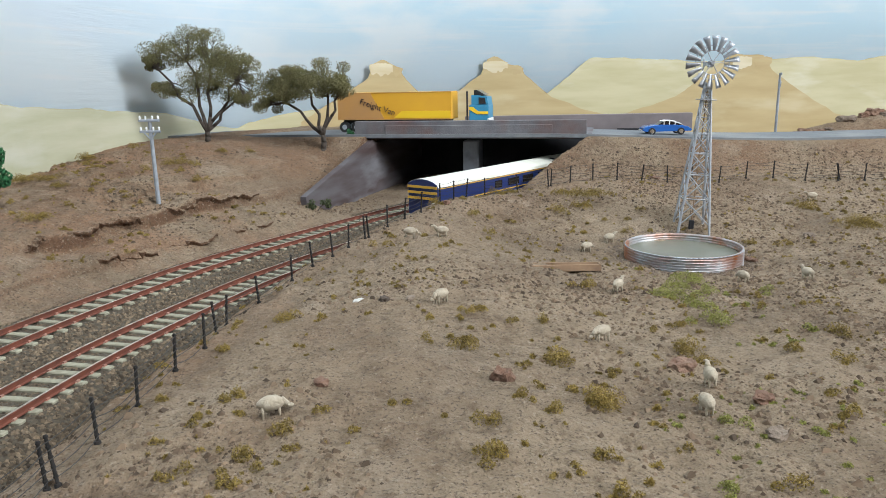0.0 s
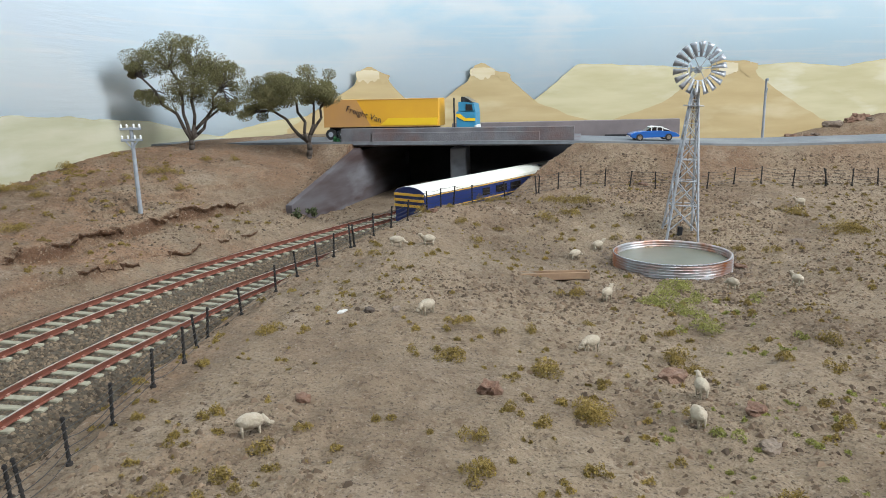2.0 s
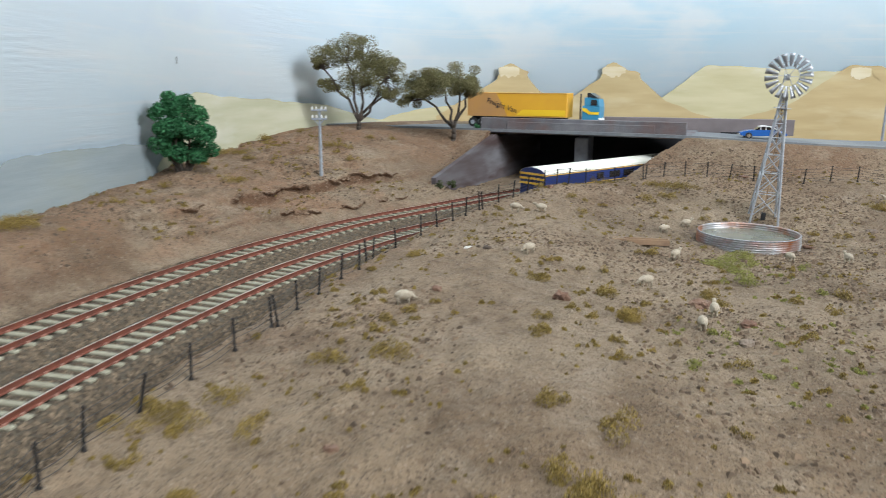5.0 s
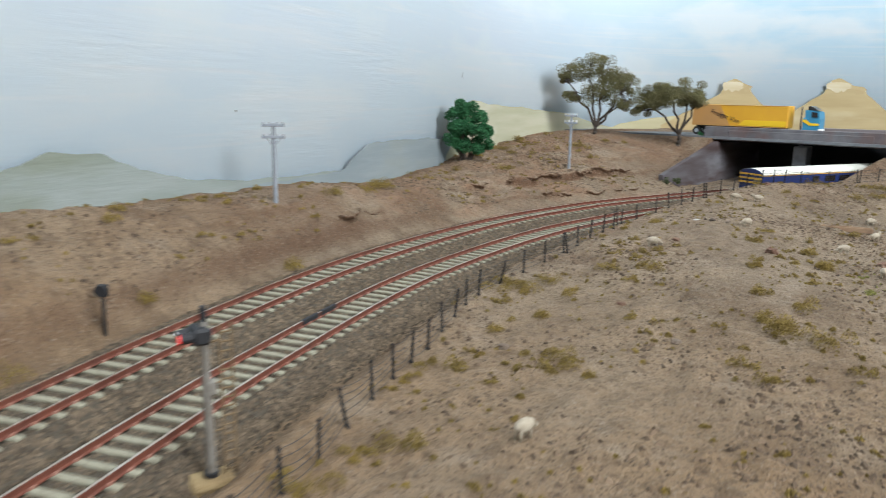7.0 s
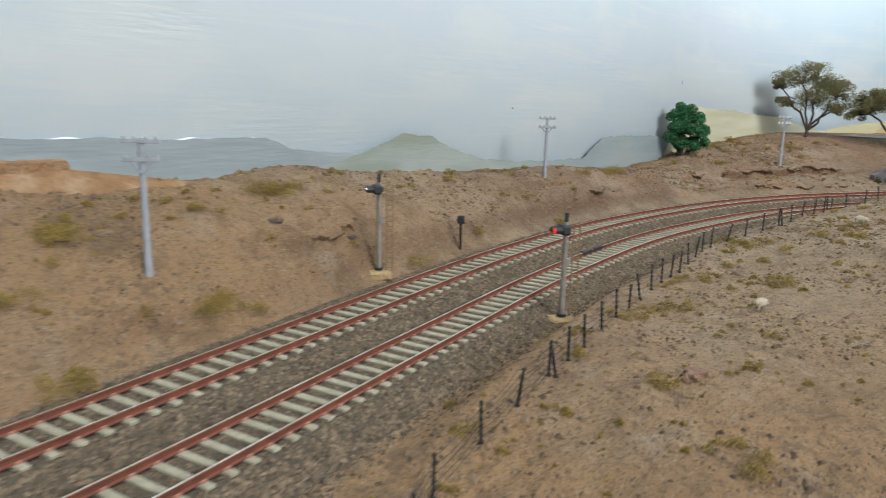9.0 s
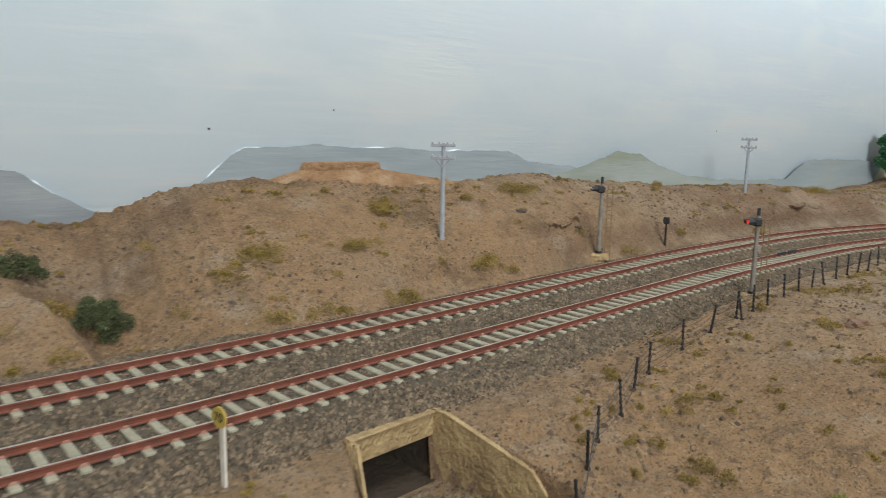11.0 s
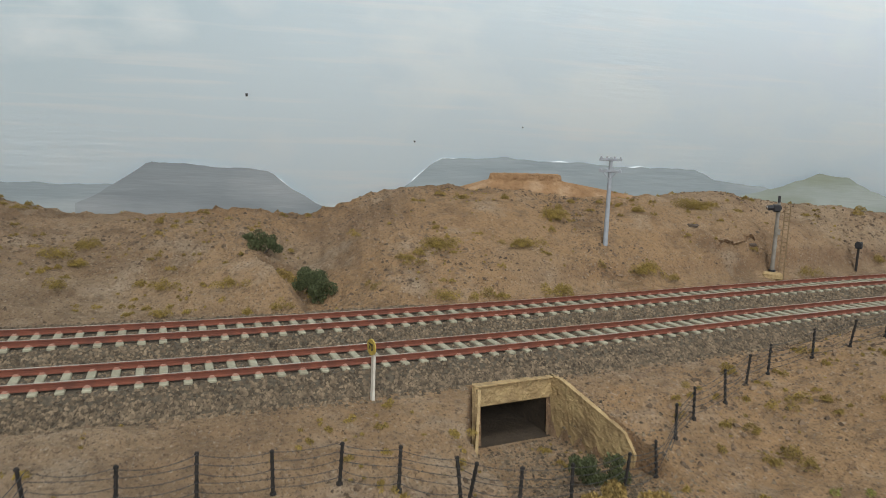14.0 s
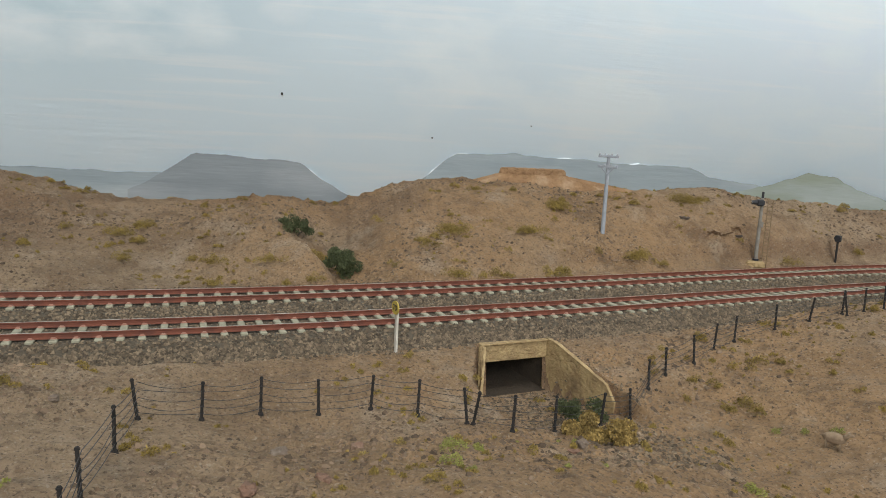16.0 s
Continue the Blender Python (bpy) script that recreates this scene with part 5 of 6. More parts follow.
pr = [(cab0 + 0.003, 0.0245), (cab0 + 0.0245, 0.0245), (cab0 + 0.0228, 0.0312), (cab0 + 0.010, 0.0330), (cab0 + 0.003, 0.0330)]
bm = slab([(x, -0.0118, z) for x, z in pr], (0, 0.0236, 0))
part("cab_top", bm, M_CABBLUE, cab)
part("side_window", slab([(cab0 + 0.0125, -0.0120, 0.0252), (cab0 + 0.0215, -0.0120, 0.0252), (cab0 + 0.0205, -0.0120, 0.0305), (cab0 + 0.0125, -0.0120, 0.0310)], (0, -0.0003, 0)), M_GLASS, cab)
part("deflector", slab([(cab0 + 0.006, -0.010, 0.0330), (cab0 + 0.0205, -0.010, 0.0330), (cab0 + 0.0100, -0.010, 0.0375), (cab0 + 0.006, -0.010, 0.0375)], (0, 0.020, 0)), M_GLASS, cab, "dark roof wind deflector")
part("yellow_stripe", slab([(cab0 + 0.0004, -0.0121, 0.0225), (cab0 + 0.0050, -0.0121, 0.0225), (cab0 + 0.0120, -0.0121, 0.0185), (cab0 + 0.0246, -0.0121, 0.0185), (cab0 + 0.0246, -0.0121, 0.0160), (cab0 + 0.0105, -0.0121, 0.0160), (cab0 + 0.0004, -0.0121, 0.0200)], (0, -0.0003, 0)), M_YELLOW2, cab, "yellow stripe")
part("exhaust", rod(BM(), (cab0 + 0.0050, -0.0105, 0.010), (cab0 + 0.0050, -0.0105, 0.0365), 0.0008, n=8), M_BLACK, lorry)
part("bumper", box(BM(), cab0 + 0.0245, 0, 0.0105, 0.0022, 0.0245, 0.0036, 0.0004), M_WHITE, cab)
cab.matrix_local = Matrix.Translation(((cab0 + 0.025) * 0.28, 0, 0)) @ Matrix.Diagonal((0.72, 1, 1, 1))

# car
C0 = np.array((0.3050, 0.4720))
car = thing("saloon_car", "blue vintage saloon car with a white roof on the road", "car", (C0[0], C0[1], float(road_z(C0[0]))), -13)
car.scale = (0.9, 0.9, 0.9)
prof = [(-0.0232, 0.0042), (-0.0228, 0.0066), (-0.0190, 0.0082), (-0.0120, 0.0092), (-0.0075, 0.0096), (0.0070, 0.0095), (0.0150, 0.0088), (0.0205, 0.0074), (0.0232, 0.0056), (0.0232, 0.0036), (-0.0200, 0.0030)]
bm = BM()
for y, g in ((-0.0088, 0.93), (-0.0072, 1.0), (0.0072, 1.0), (0.0088, 0.93)):
    for x, z in prof:
        bm.verts.new((x * (0.98 if g < 1 else 1), y, 0.0030 + (z - 0.0030) * g))
bm.verts.ensure_lookup_table()
k = len(prof)
for j in range(3):
    for i in range(k):
        bm.faces.new([bm.verts[j * k + i], bm.verts[j * k + (i + 1) % k], bm.verts[(j + 1) * k + (i + 1) % k], bm.verts[(j + 1) * k + i]])
bm.faces.new([bm.verts[i] for i in range(k)][::-1])
bm.faces.new([bm.verts[3 * k + i] for i in range(k)])
bmesh.ops.recalc_face_normals(bm, faces=bm.faces)
carbody = part("body", bm, M_CARBLUE, car, "blue rounded body")
cabin = [(-0.0090, 0.0092), (0.0150, 0.0086), (0.0110, 0.0112), (0.0060, 0.0129), (0.0000, 0.0133), (-0.0040, 0.0124)]
part("cabin_glass", slab([(x, -0.0069, z) for x, z in cabin], (0, 0.0138, 0)), M_GLASS, carbody)
roofp = [(0.0155, 0.0092), (0.0112, 0.0116), (0.0060, 0.0133), (0.0000, 0.0137), (-0.0042, 0.0127), (0.0000, 0.0129), (0.0055, 0.0125), (0.0098, 0.0108)]
part("roof", slab([(x, -0.0072, z) for x, z in roofp], (0, 0.0144, 0)), M_WHITE, carbody, "white roof")
for x in (-0.0030, 0.0022, 0.0075):
    part("pillar", box(BM(), x, 0, 0.0108, 0.0007, 0.0142, 0.0046), M_WHITE, carbody)
for x in (-0.0145, 0.0130):
    for y in (-0.0082, 0.0082):
        wh = part("wheel", rod(BM(), (x, y - 0.0011, 0.0034), (x, y + 0.0011, 0.0034), 0.0034, n=18), M_TYRE, car)
        part("hubcap", rod(BM(), (x, y - 0.0014, 0.0034), (x, y + 0.0014, 0.0034), 0.0020, 0.0020, 14), M_CHROME, wh, "chrome hubcap")
for x in (-0.0234, 0.0234):
    part("bumper", box(BM(), x, 0, 0.0044, 0.0008, 0.0160, 0.0012, 0.0003), M_CHROME, carbody)

# ---- trees and bushes ----
def leaves(name, centres, radii, count, size, m, parent, label, rnd, flat=0.75, hollow=0.35):
    """Many small leaf flakes gathered in clumps."""
    v, fs = [], []
    for _ in range(count):
        i = rnd.randrange(len(centres))
        c, r = centres[i], radii[i]
        while True:
            p = Vector((rnd.uniform(-1, 1), rnd.uniform(-1, 1), rnd.uniform(-1, 1)))
            if 0.12 < p.length < 1 and rnd.random() < hollow + (1 - hollow) * p.length:
                break
        p = Vector((p.x * r, p.y * r, p.z * r * flat)) + c
        s = size * rnd.uniform(0.6, 1.4)
        q = Euler((rnd.uniform(0, 6.3), rnd.uniform(0, 6.3), rnd.uniform(0, 6.3))).to_matrix()
        a, b = q @ Vector((s, 0, 0)), q @ Vector((0, s * 0.55, 0))
        n = len(v)
        v += [p - a, p - b * 0.9, p + a, p + b]
        fs.append((n, n + 1, n + 2, n + 3))
    return obj(name, v, fs, m, parent, label)


def limb(bm, a, b, r1, r2, rnd, bends=4):
    """A crooked tapering branch."""
    pts = [a.lerp(b, i / bends) for i in range(bends + 1)]
    L = (b - a).length
    for p in pts[1:-1]:
        p += Vector((rnd.uniform(-1, 1), rnd.uniform(-1, 1), rnd.uniform(-0.5, 0.5))) * L * 0.07
    for i in range(bends):
        rod(bm, pts[i], pts[i + 1], r1 + (r2 - r1) * i / bends, r1 + (r2 - r1) * (i + 1) / bends, 7)
    return pts


def acacia(x, y, clumps, forks, label, seed, turn=-10.0, count=5200):
    """clumps: (across, height, radius) of leaf masses; forks: (across, height) where the trunk splits and the main limbs end."""
    rnd = random.Random(seed)
    t = thing("acacia_tree", label, "tree", (x, y, lz(x, y)), turn, "acacia trees by the road")
    bm = BM()
    split = Vector((forks[0][0], 0, forks[0][1]))
    limb(bm, Vector((0, 0, -0.004)), split, 0.0028, 0.0022, rnd, 3)
    tips = []
    for fx, fz in forks[1:]:
        tip = Vector((fx, rnd.uniform(-0.008, 0.008), fz))
        pts = limb(bm, split, tip, 0.0017, 0.0008, rnd, 5)
        tips += [(p, tip) for p in pts[2:]]
    cs, rs = [], []
    for cx, cz, r in clumps:
        cz *= 0.91
        for _ in range(10):
            c = Vector((cx + rnd.uniform(-1, 1) * r * 0.85, rnd.uniform(-1, 1) * r * 1.1, cz + rnd.uniform(-0.65, 0.65) * r))
            cs.append(c)
            rs.append(r * rnd.uniform(0.40, 0.75))
            near = min(tips, key=lambda q: (q[0] - c).length)[0]
            limb(bm, near, c, 0.0006, 0.00018, rnd, 4)
            for _ in range(2):
                limb(bm, near.lerp(c, 0.6), c + Vector((rnd.uniform(-1, 1), rnd.uniform(-1, 1), rnd.uniform(-0.3, 1))) * r * 0.5, 0.0003, 0.0001, rnd, 3)
    part("trunk", bm, M_BARK, t, "dark forked trunk with crooked limbs", smooth_faces=True)
    leaves("crown", cs, rs, count, 0.00062, M_LEAFOL, t, "thin grey-olive feathery crown", rnd)
    return t


acacia(-0.0899, 0.5537, [(-0.035, 0.082, 0.014), (-0.014, 0.090, 0.017), (0.004, 0.092, 0.014), (0.019, 0.082, 0.015), (0.038, 0.064, 0.013), (-0.008, 0.054, 0.017), (0.012, 0.050, 0.014), (-0.032, 0.050, 0.009), (0.036, 0.040, 0.009), (-0.042, 0.076, 0.008), (0.0, 0.072, 0.016), (0.028, 0.072, 0.012)],
       [(0.0, 0.009), (-0.034, 0.062), (-0.014, 0.070), (0.008, 0.066), (0.030, 0.052), (0.024, 0.034)], "tall flat-topped acacia with grey-olive leaves by the road", 3, count=48000)
acacia(0.0112, 0.5400, [(-0.042, 0.062, 0.014), (-0.030, 0.070, 0.014), (-0.012, 0.074, 0.015), (0.008, 0.070, 0.014), (0.018, 0.059, 0.010), (-0.048, 0.046, 0.010), (-0.024, 0.060, 0.014), (0.0, 0.063, 0.014), (-0.036, 0.055, 0.012), (-0.012, 0.066, 0.015), (0.012, 0.062, 0.012)],
       [(0.0, 0.013), (-0.036, 0.050), (-0.014, 0.058), (0.004, 0.055), (0.016, 0.050)], "spreading acacia with bare forked limbs beside the bridge", 8, count=50000)


def shrub(name, x, y, clumps, m, label, seed, count, size, stem=0.0, category="bush"):
    rnd = random.Random(seed)
    t = thing(name, label, category, (x, y, lz(x, y)))
    bm = BM()
    for cx, cy, cz, r in clumps:
        limb(bm, Vector((cx * 0.2, cy * 0.2, -0.003)), Vector((cx, cy, cz)), 0.0005 + stem, 0.0003, rnd, 4)
    part("stems", bm, M_BARK, t)
    cs, rs = [], []
    for cx, cy, cz, r in clumps:
        for _ in range(6):
            cs.append(Vector((cx + rnd.uniform(-1, 1) * r * 0.6, cy + rnd.uniform(-1, 1) * r * 0.6, max(cz + rnd.uniform(-0.6, 0.6) * r, 0.001))))
            rs.append(r * rnd.uniform(0.4, 0.7))
    leaves("foliage", cs, rs, count, size, m, t, "", rnd, 0.9)
    return t


shrub("leafy_tree", -0.2020, 0.3350, [(0.0, 0, 0.050, 0.010), (-0.008, 0, 0.040, 0.013), (0.008, 0, 0.037, 0.013), (-0.014, 0, 0.026, 0.013), (0.015, 0, 0.024, 0.014), (0.0, 0, 0.027, 0.016), (-0.004, 0, 0.016, 0.011), (0.013, 0, 0.014, 0.009)], M_LEAFGR, "dense deep green leafy tree at the backdrop", 4, 24000, 0.0011, 0.0012, "tree")
shrub("bush", -0.2685, -0.5300, [(-0.004, 0.002, 0.007, 0.008), (0.004, -0.004, 0.006, 0.007), (-0.006, -0.007, 0.009, 0.007)], M_LEAFDK, "dark green bush in the dry gully", 5, 9000, 0.00055)
shrub("bush", -0.3270, -0.5490, [(0, 0, 0.005, 0.007), (0.003, 0.008, 0.004, 0.005), (-0.006, -0.006, 0.005, 0.005)], M_LEAFDK, "low dark green bush up the dry gully", 6, 5000, 0.00055)
shrub("bush", -0.2980, -0.5360, [(0, 0, 0.003, 0.005), (0.005, 0.004, 0.003, 0.004), (-0.007, -0.004, 0.003, 0.005)], M_STRAW, "yellow-brown dry bush in the gully", 7, 3500, 0.00055)
shrub("bush", -0.0830, -0.4900, [(0, 0, 0.0045, 0.006), (0.003, 0.007, 0.004, 0.005), (-0.004, -0.003, 0.006, 0.005)], M_LEAFDK, "small dark green bush at the culvert mouth", 9, 6000, 0.00045)
shrub("grass_clump", -0.0480, -0.5100, [(0, 0, 0.004, 0.006), (0.008, 0.008, 0.003, 0.006), (-0.004, -0.006, 0.004, 0.005)], M_STRAW, "tangled straw-coloured grass clump by the fence", 10, 10000, 0.00060, 0, "grass")
shrub("bush", -0.0020, 0.4180, [(0, 0, 0.002, 0.004), (0.010, 0.004, 0.002, 0.004)], M_LEAFDK, "tiny dark bush at the foot of the wing wall", 11, 500, 0.0009)
shrub("bush", 0.0350, 0.5560, [(0, 0, 0.002, 0.005)], M_LEAFGR, "small green bush beside the parapet end", 12, 400, 0.0010)


# ---- sheep figures ----
def sheep_mesh(head_down, seed):
    rnd = random.Random(seed)
    bm = BM()
    def ball(c, r, sub=2):
        q = bmesh.ops.create_icosphere(bm, subdivisions=sub, radius=1.0, matrix=Matrix.Translation(c) @ Matrix.Diagonal((*r, 1)))
        return q["verts"]
    for vert in ball((0, 0, 0.0047), (0.0045, 0.0024, 0.0026), 3):
        vert.co += Vector((rnd.uniform(-1, 1), rnd.uniform(-1, 1), rnd.uniform(-1, 1))) * 0.00016
    hz = 0.0030 if head_down else 0.0074
    rod(bm, (0.0034, 0, 0.0054), (0.0056, 0, hz + 0.0004), 0.0013, 0.0008, 10)
    ball((0.0062, 0, hz), (0.0013, 0.0007, 0.0008))
    for y in (-0.0008, 0.0008):
        ball((0.0055, y * 1.4, hz + 0.0006), (0.0004, 0.0006, 0.0003), 1)
    for x in (-0.0028, 0.0026):
        for y in (-0.0011, 0.0011):
            rod(bm, (x, y, -0.0006), (x + rnd.uniform(-0.0003, 0.0003), y, 0.0042), 0.00032, 0.00055, 7)
    ball((-0.0042, 0, 0.0048), (0.0006, 0.0005, 0.0010), 1)
    me = bpy.data.meshes.new("sheep_figure")
    bm.to_mesh(me)
    bm.free()
    me.materials.append(M_WOOL)
    me.polygons.foreach_set("use_smooth", [True] * len(me.polygons))
    return me


GRAZE, STAND, DUSTY = sheep_mesh(True, 1), sheep_mesh(False, 2), sheep_mesh(False, 4)
DUSTY.materials[0] = mat("dusty_wool", (0.245, 0.175, 0.112), 0.95, 0, (0.17, 0.12, 0.078), 600, 0.5, 0.8, 1500)
for x, y, turn, graze in ((0.0517, 0.2728, -15, 1), (0.0700, 0.2746, 170, 0), (-0.0151, 0.0690, 10, 1), (0.0481, 0.1560, 215, 1), (0.1025, 0.1205, 200, 1), (0.1368, 0.1840, 40, 0), (0.1193, 0.0740, 75, 0), (0.1083, 0.0570, 80, 1),
                          (0.1776, 0.2900, 15, 0), (0.1573, 0.2760, 20, 1), (0.2122, 0.2010, 100, 1), (0.2441, 0.1950, 95, 0), (0.3469, 0.3310, 170, 0), (-0.0498, -0.1910, 60, 1), (-0.020, -0.425, 30, 0)):
    sh = new("sheep_figure", GRAZE if graze else STAND if y > -0.4 else DUSTY)
    sh.matrix_world = pose(x, y, lz(x, y), 0, 0, turn) @ Matrix.Diagonal((0.84, 0.84, 0.84, 1))
    tagged(sh, ("small cream" if y > -0.4 else "dusty sand-coloured") + " model sheep figure " + ("grazing" if graze else "standing") + " on dry ground", "sheep figure", "flock of sheep figures")


# ---- rocks ----
def rock(x, y, sx, sy, sz, m, label, seed):
    rnd = random.Random(seed)
    bm = BM()
    bmesh.ops.create_icosphere(bm, subdivisions=3, radius=1.0)
    for vert in bm.verts:
        n = noise.noise(vert.co * 1.7 + Vector((seed, 0, 0)))
        vert.co *= 1 + 0.35 * n + 0.16 * noise.noise(vert.co * 5.0 + Vector((0, seed, 0)))
        vert.co.z = min(vert.co.z, 0.55 + 0.35 * n)
        vert.co = Vector((vert.co.x * sx, vert.co.y * sy, vert.co.z * sz))
    ob = part("rock", bm, m)
    ob.matrix_world = pose(x, y, lz(x, y) + sz * 0.15, 0, 0, rnd.uniform(0, 180))
    return tagged(ob, label, "rock", "loose rocks")


ROCKS_FIELD = [(0.1194, 0.0915, 0.0056, 0.0036, 0.0032, 0), (0.0548, 0.0849, 0.0036, 0.0032, 0.0042, 0), (0.1287, 0.0600, 0.0040, 0.0030, 0.0026, 0), (0.1202, 0.0413, 0.0036, 0.0028, 0.0018, 1), (-0.0014, 0.0839, 0.0028, 0.0022, 0.0018, 0),
               (0.0252, 0.1585, 0.0023, 0.0018, 0.0018, 2), (0.0361, 0.1600, 0.0024, 0.0016, 0.0016, 1), (0.3015, 0.2711, 0.0058, 0.0032, 0.0024, 1), (0.0845, 0.3376, 0.0037, 0.0025, 0.0026, 0), (0.245, 0.245, 0.004, 0.003, 0.002, 0),
               (0.262, 0.402, 0.006, 0.004, 0.003, 0), (0.11, 0.395, 0.005, 0.003, 0.004, 0), (-0.0050, -0.0897, 0.0024, 0.0020, 0.0016, 1), (-0.0713, -0.1139, 0.0024, 0.0020, 0.0022, 1), (-0.0285, -0.0449, 0.0022, 0.0016, 0.0014, 0)]
ROCKS_SOUTH = [(-0.0574, -0.2940, 0.0048, 0.0036, 0.0034, 0), (-0.2422, -0.2397, 0.0035, 0.0022, 0.0014, 2), (-0.2630, -0.2741, 0.0040, 0.0025, 0.0015, 2), (-0.0513, -0.6179, 0.0029, 0.0022, 0.0015, 1), (-0.0506, -0.5946, 0.0027, 0.0020, 0.0020, 0),
               (-0.0245, -0.6121, 0.0027, 0.0015, 0.0010, 0), (-0.0232, -0.6310, 0.0034, 0.0022, 0.0014, 0), (-0.0963, -0.6764, 0.0022, 0.0016, 0.0012, 1), (-0.0390, -0.5215, 0.0025, 0.0020, 0.0020, 1), (-0.0351, -0.5277, 0.0019, 0.0014, 0.0010, 0)]
for i, (x, y, a, b, c, g) in enumerate(ROCKS_FIELD + ROCKS_SOUTH):
    rock(x, y, a, b, c, (M_ROCK, M_ROCKG, M_ROCKDK)[g], ("rust-brown", "grey-brown", "dark brown")[g] + " weathered rock lying on dry ground", i + 1)
rnd = random.Random(9)
for i in range(34):
    x, y = rnd.uniform(0.52, 0.90), rnd.uniform(0.555, 0.60)
    q = rnd.uniform(0.003, 0.008)
    rock(x, y, q * 1.4, q, q * 0.9, M_ROCK if rnd.random() < 0.6 else M_ROCKG, "rust-brown broken boulder beyond the road", 40 + i)


chip = mat("white_quartz", (0.48, 0.46, 0.42), 0.7, 0, (0.45, 0.43, 0.40), 300, 0.5)
rock(0.0149, 0.1626, 0.0024, 0.0012, 0.0009, chip, "small white quartz stone lying on dry ground", 90)


# ---- mesa on the ridge ----
bm = BM()
rnd = random.Random(77)
seg = 84
ring = []
column = [1 + rnd.uniform(-0.035, 0.035) for _ in range(seg)]
for r, z in ((0.100, -0.016), (0.076, -0.007), (0.058, -0.001), (0.042, 0.0040), (0.0295, 0.0082), (0.0268, 0.0086), (0.0264, 0.0110), (0.0258, 0.0130), (0.0230, 0.0134), (0.012, 0.0132)):
    lv = []
    for i in range(seg):
        a = math.tau * i / seg
        k = 1 + 0.06 * noise.noise((math.cos(a) * 2, math.sin(a) * 2, z * 60)) + 0.03 * noise.noise((math.cos(a) * 9, math.sin(a) * 9, z * 200))
        k *= column[i] if r < 0.0280 else 1
        wide = 1 + 0.45 * smooth(0.029, 0.05, r) * max(math.sin(a), 0)
        lv.append(bm.verts.new((r * 0.22 * k * math.cos(a), r * k * wide * math.sin(a), z + rnd.uniform(-0.0004, 0.0004))))
    ring.append(lv)
for a, b in zip(ring[:-1], ring[1:]):
    for i in range(seg):
        bm.faces.new((a[i], a[(i + 1) % seg], b[(i + 1) % seg], b[i]))
bm.faces.new(ring[-1])
mesa = part("rock_mesa", bm, mat("orange_sandstone", (0.285, 0.170, 0.088), 0.95, 0, (0.19, 0.105, 0.052), 150, 0.5, 1.0, 300, (0.34, 0.23, 0.14), 60, 0.4))
mesa.matrix_world = pose(-0.341, -0.3590, 0.0485, 0, 0, -14)
tagged(mesa, "orange-brown flat-topped rock mesa on the ridge", "mesa")


# ---- loose stones, pebbles and grass ----
def scatter(name, x, y, z, size, m, label, seed, flat=0.6):
    """Joined little stones, bedded in the ground: uneven six-faced lumps."""
    r = np.random.RandomState(seed)
    n = len(x)
    base = np.array([(1, 0, -0.35), (-1, 0, -0.35), (0, 1, -0.35), (0, -1, -0.35), (0.25, 0.2, 1), (-0.3, -0.2, 0.9)], float)
    tri = np.array([(0, 2, 4), (2, 1, 5), (2, 5, 4), (1, 3, 5), (3, 0, 4), (3, 4, 5)])
    v = base[None] * (1 + 0.5 * (r.rand(n, 6, 3) - 0.5)) + 0.25 * (r.rand(n, 6, 3) - 0.5)
    a = r.rand(n) * math.tau
    c, s = np.cos(a)[:, None], np.sin(a)[:, None]
    v = np.stack([v[..., 0] * c - v[..., 1] * s, v[..., 0] * s + v[..., 1] * c, v[..., 2] * flat], -1) * size[:, None, None]
    v += np.stack([x, y, z], -1)[:, None]
    f = (tri[None] + 6 * np.arange(n)[:, None, None]).reshape(-1, 3)
    ob = obj(name, v.reshape(-1, 3), f.tolist(), m)
    return tagged(ob, label, name, kind="stuff")


R = np.random.RandomState(11)
n = 108000
s = LS[0] + R.beta(1.3, 1.6, n) * 1.75 + 0.12
off = R.uniform(-0.049, 0.0460, n)
x = np.interp(s, LS, LINE[:, 0]) + np.interp(s, LS, NORM[:, 0]) * off
y = np.interp(s, LS, LINE[:, 1]) + np.interp(s, LS, NORM[:, 1]) * off
z = np.interp(off, [a for a, _ in bed_profile], [b for _, b in bed_profile])
size = R.uniform(0.00050, 0.00118, n)
in_track = np.abs(np.abs(off) - SPACING / 2) < 0.0138
phase = np.abs((s - 0.02 + 0.0039) % 0.0078 - 0.0039)
ok = ~(in_track & (phase < 0.0013 + 0.5 * size))
z = z - np.where(in_track, 0.0003, 0.0)
rails_clear = np.min(np.abs(off[:, None] - np.array([-0.0288, -0.0112, 0.0112, 0.0288])), 1) > 0.0016
ok &= rails_clear
m2 = 10000
s2, o2 = R.uniform(0.25, 1.25, m2), R.triangular(0.040, 0.042, 0.054, m2)
x2 = np.interp(s2, LS, LINE[:, 0]) + np.interp(s2, LS, NORM[:, 0]) * o2
y2 = np.interp(s2, LS, LINE[:, 1]) + np.interp(s2, LS, NORM[:, 1]) * o2
k2 = (land_z(x2, y2) > -0.0145) & (np.abs(y2 + 0.492) > 0.021) | (o2 < 0.047)
x, y, z = np.r_[x[ok], x2[k2]], np.r_[y[ok], y2[k2]], np.r_[z[ok], np.maximum(land_z(x2, y2), np.interp(o2, [a for a, _ in bed_profile], [b for _, b in bed_profile]))[k2]]
scatter("ballast_stones", x, y, z + 0.0001, np.r_[size[ok], R.uniform(0.0005, 0.0012, k2.sum())], M_STONE, "loose grey-brown ballast stones along both tracks", 3)

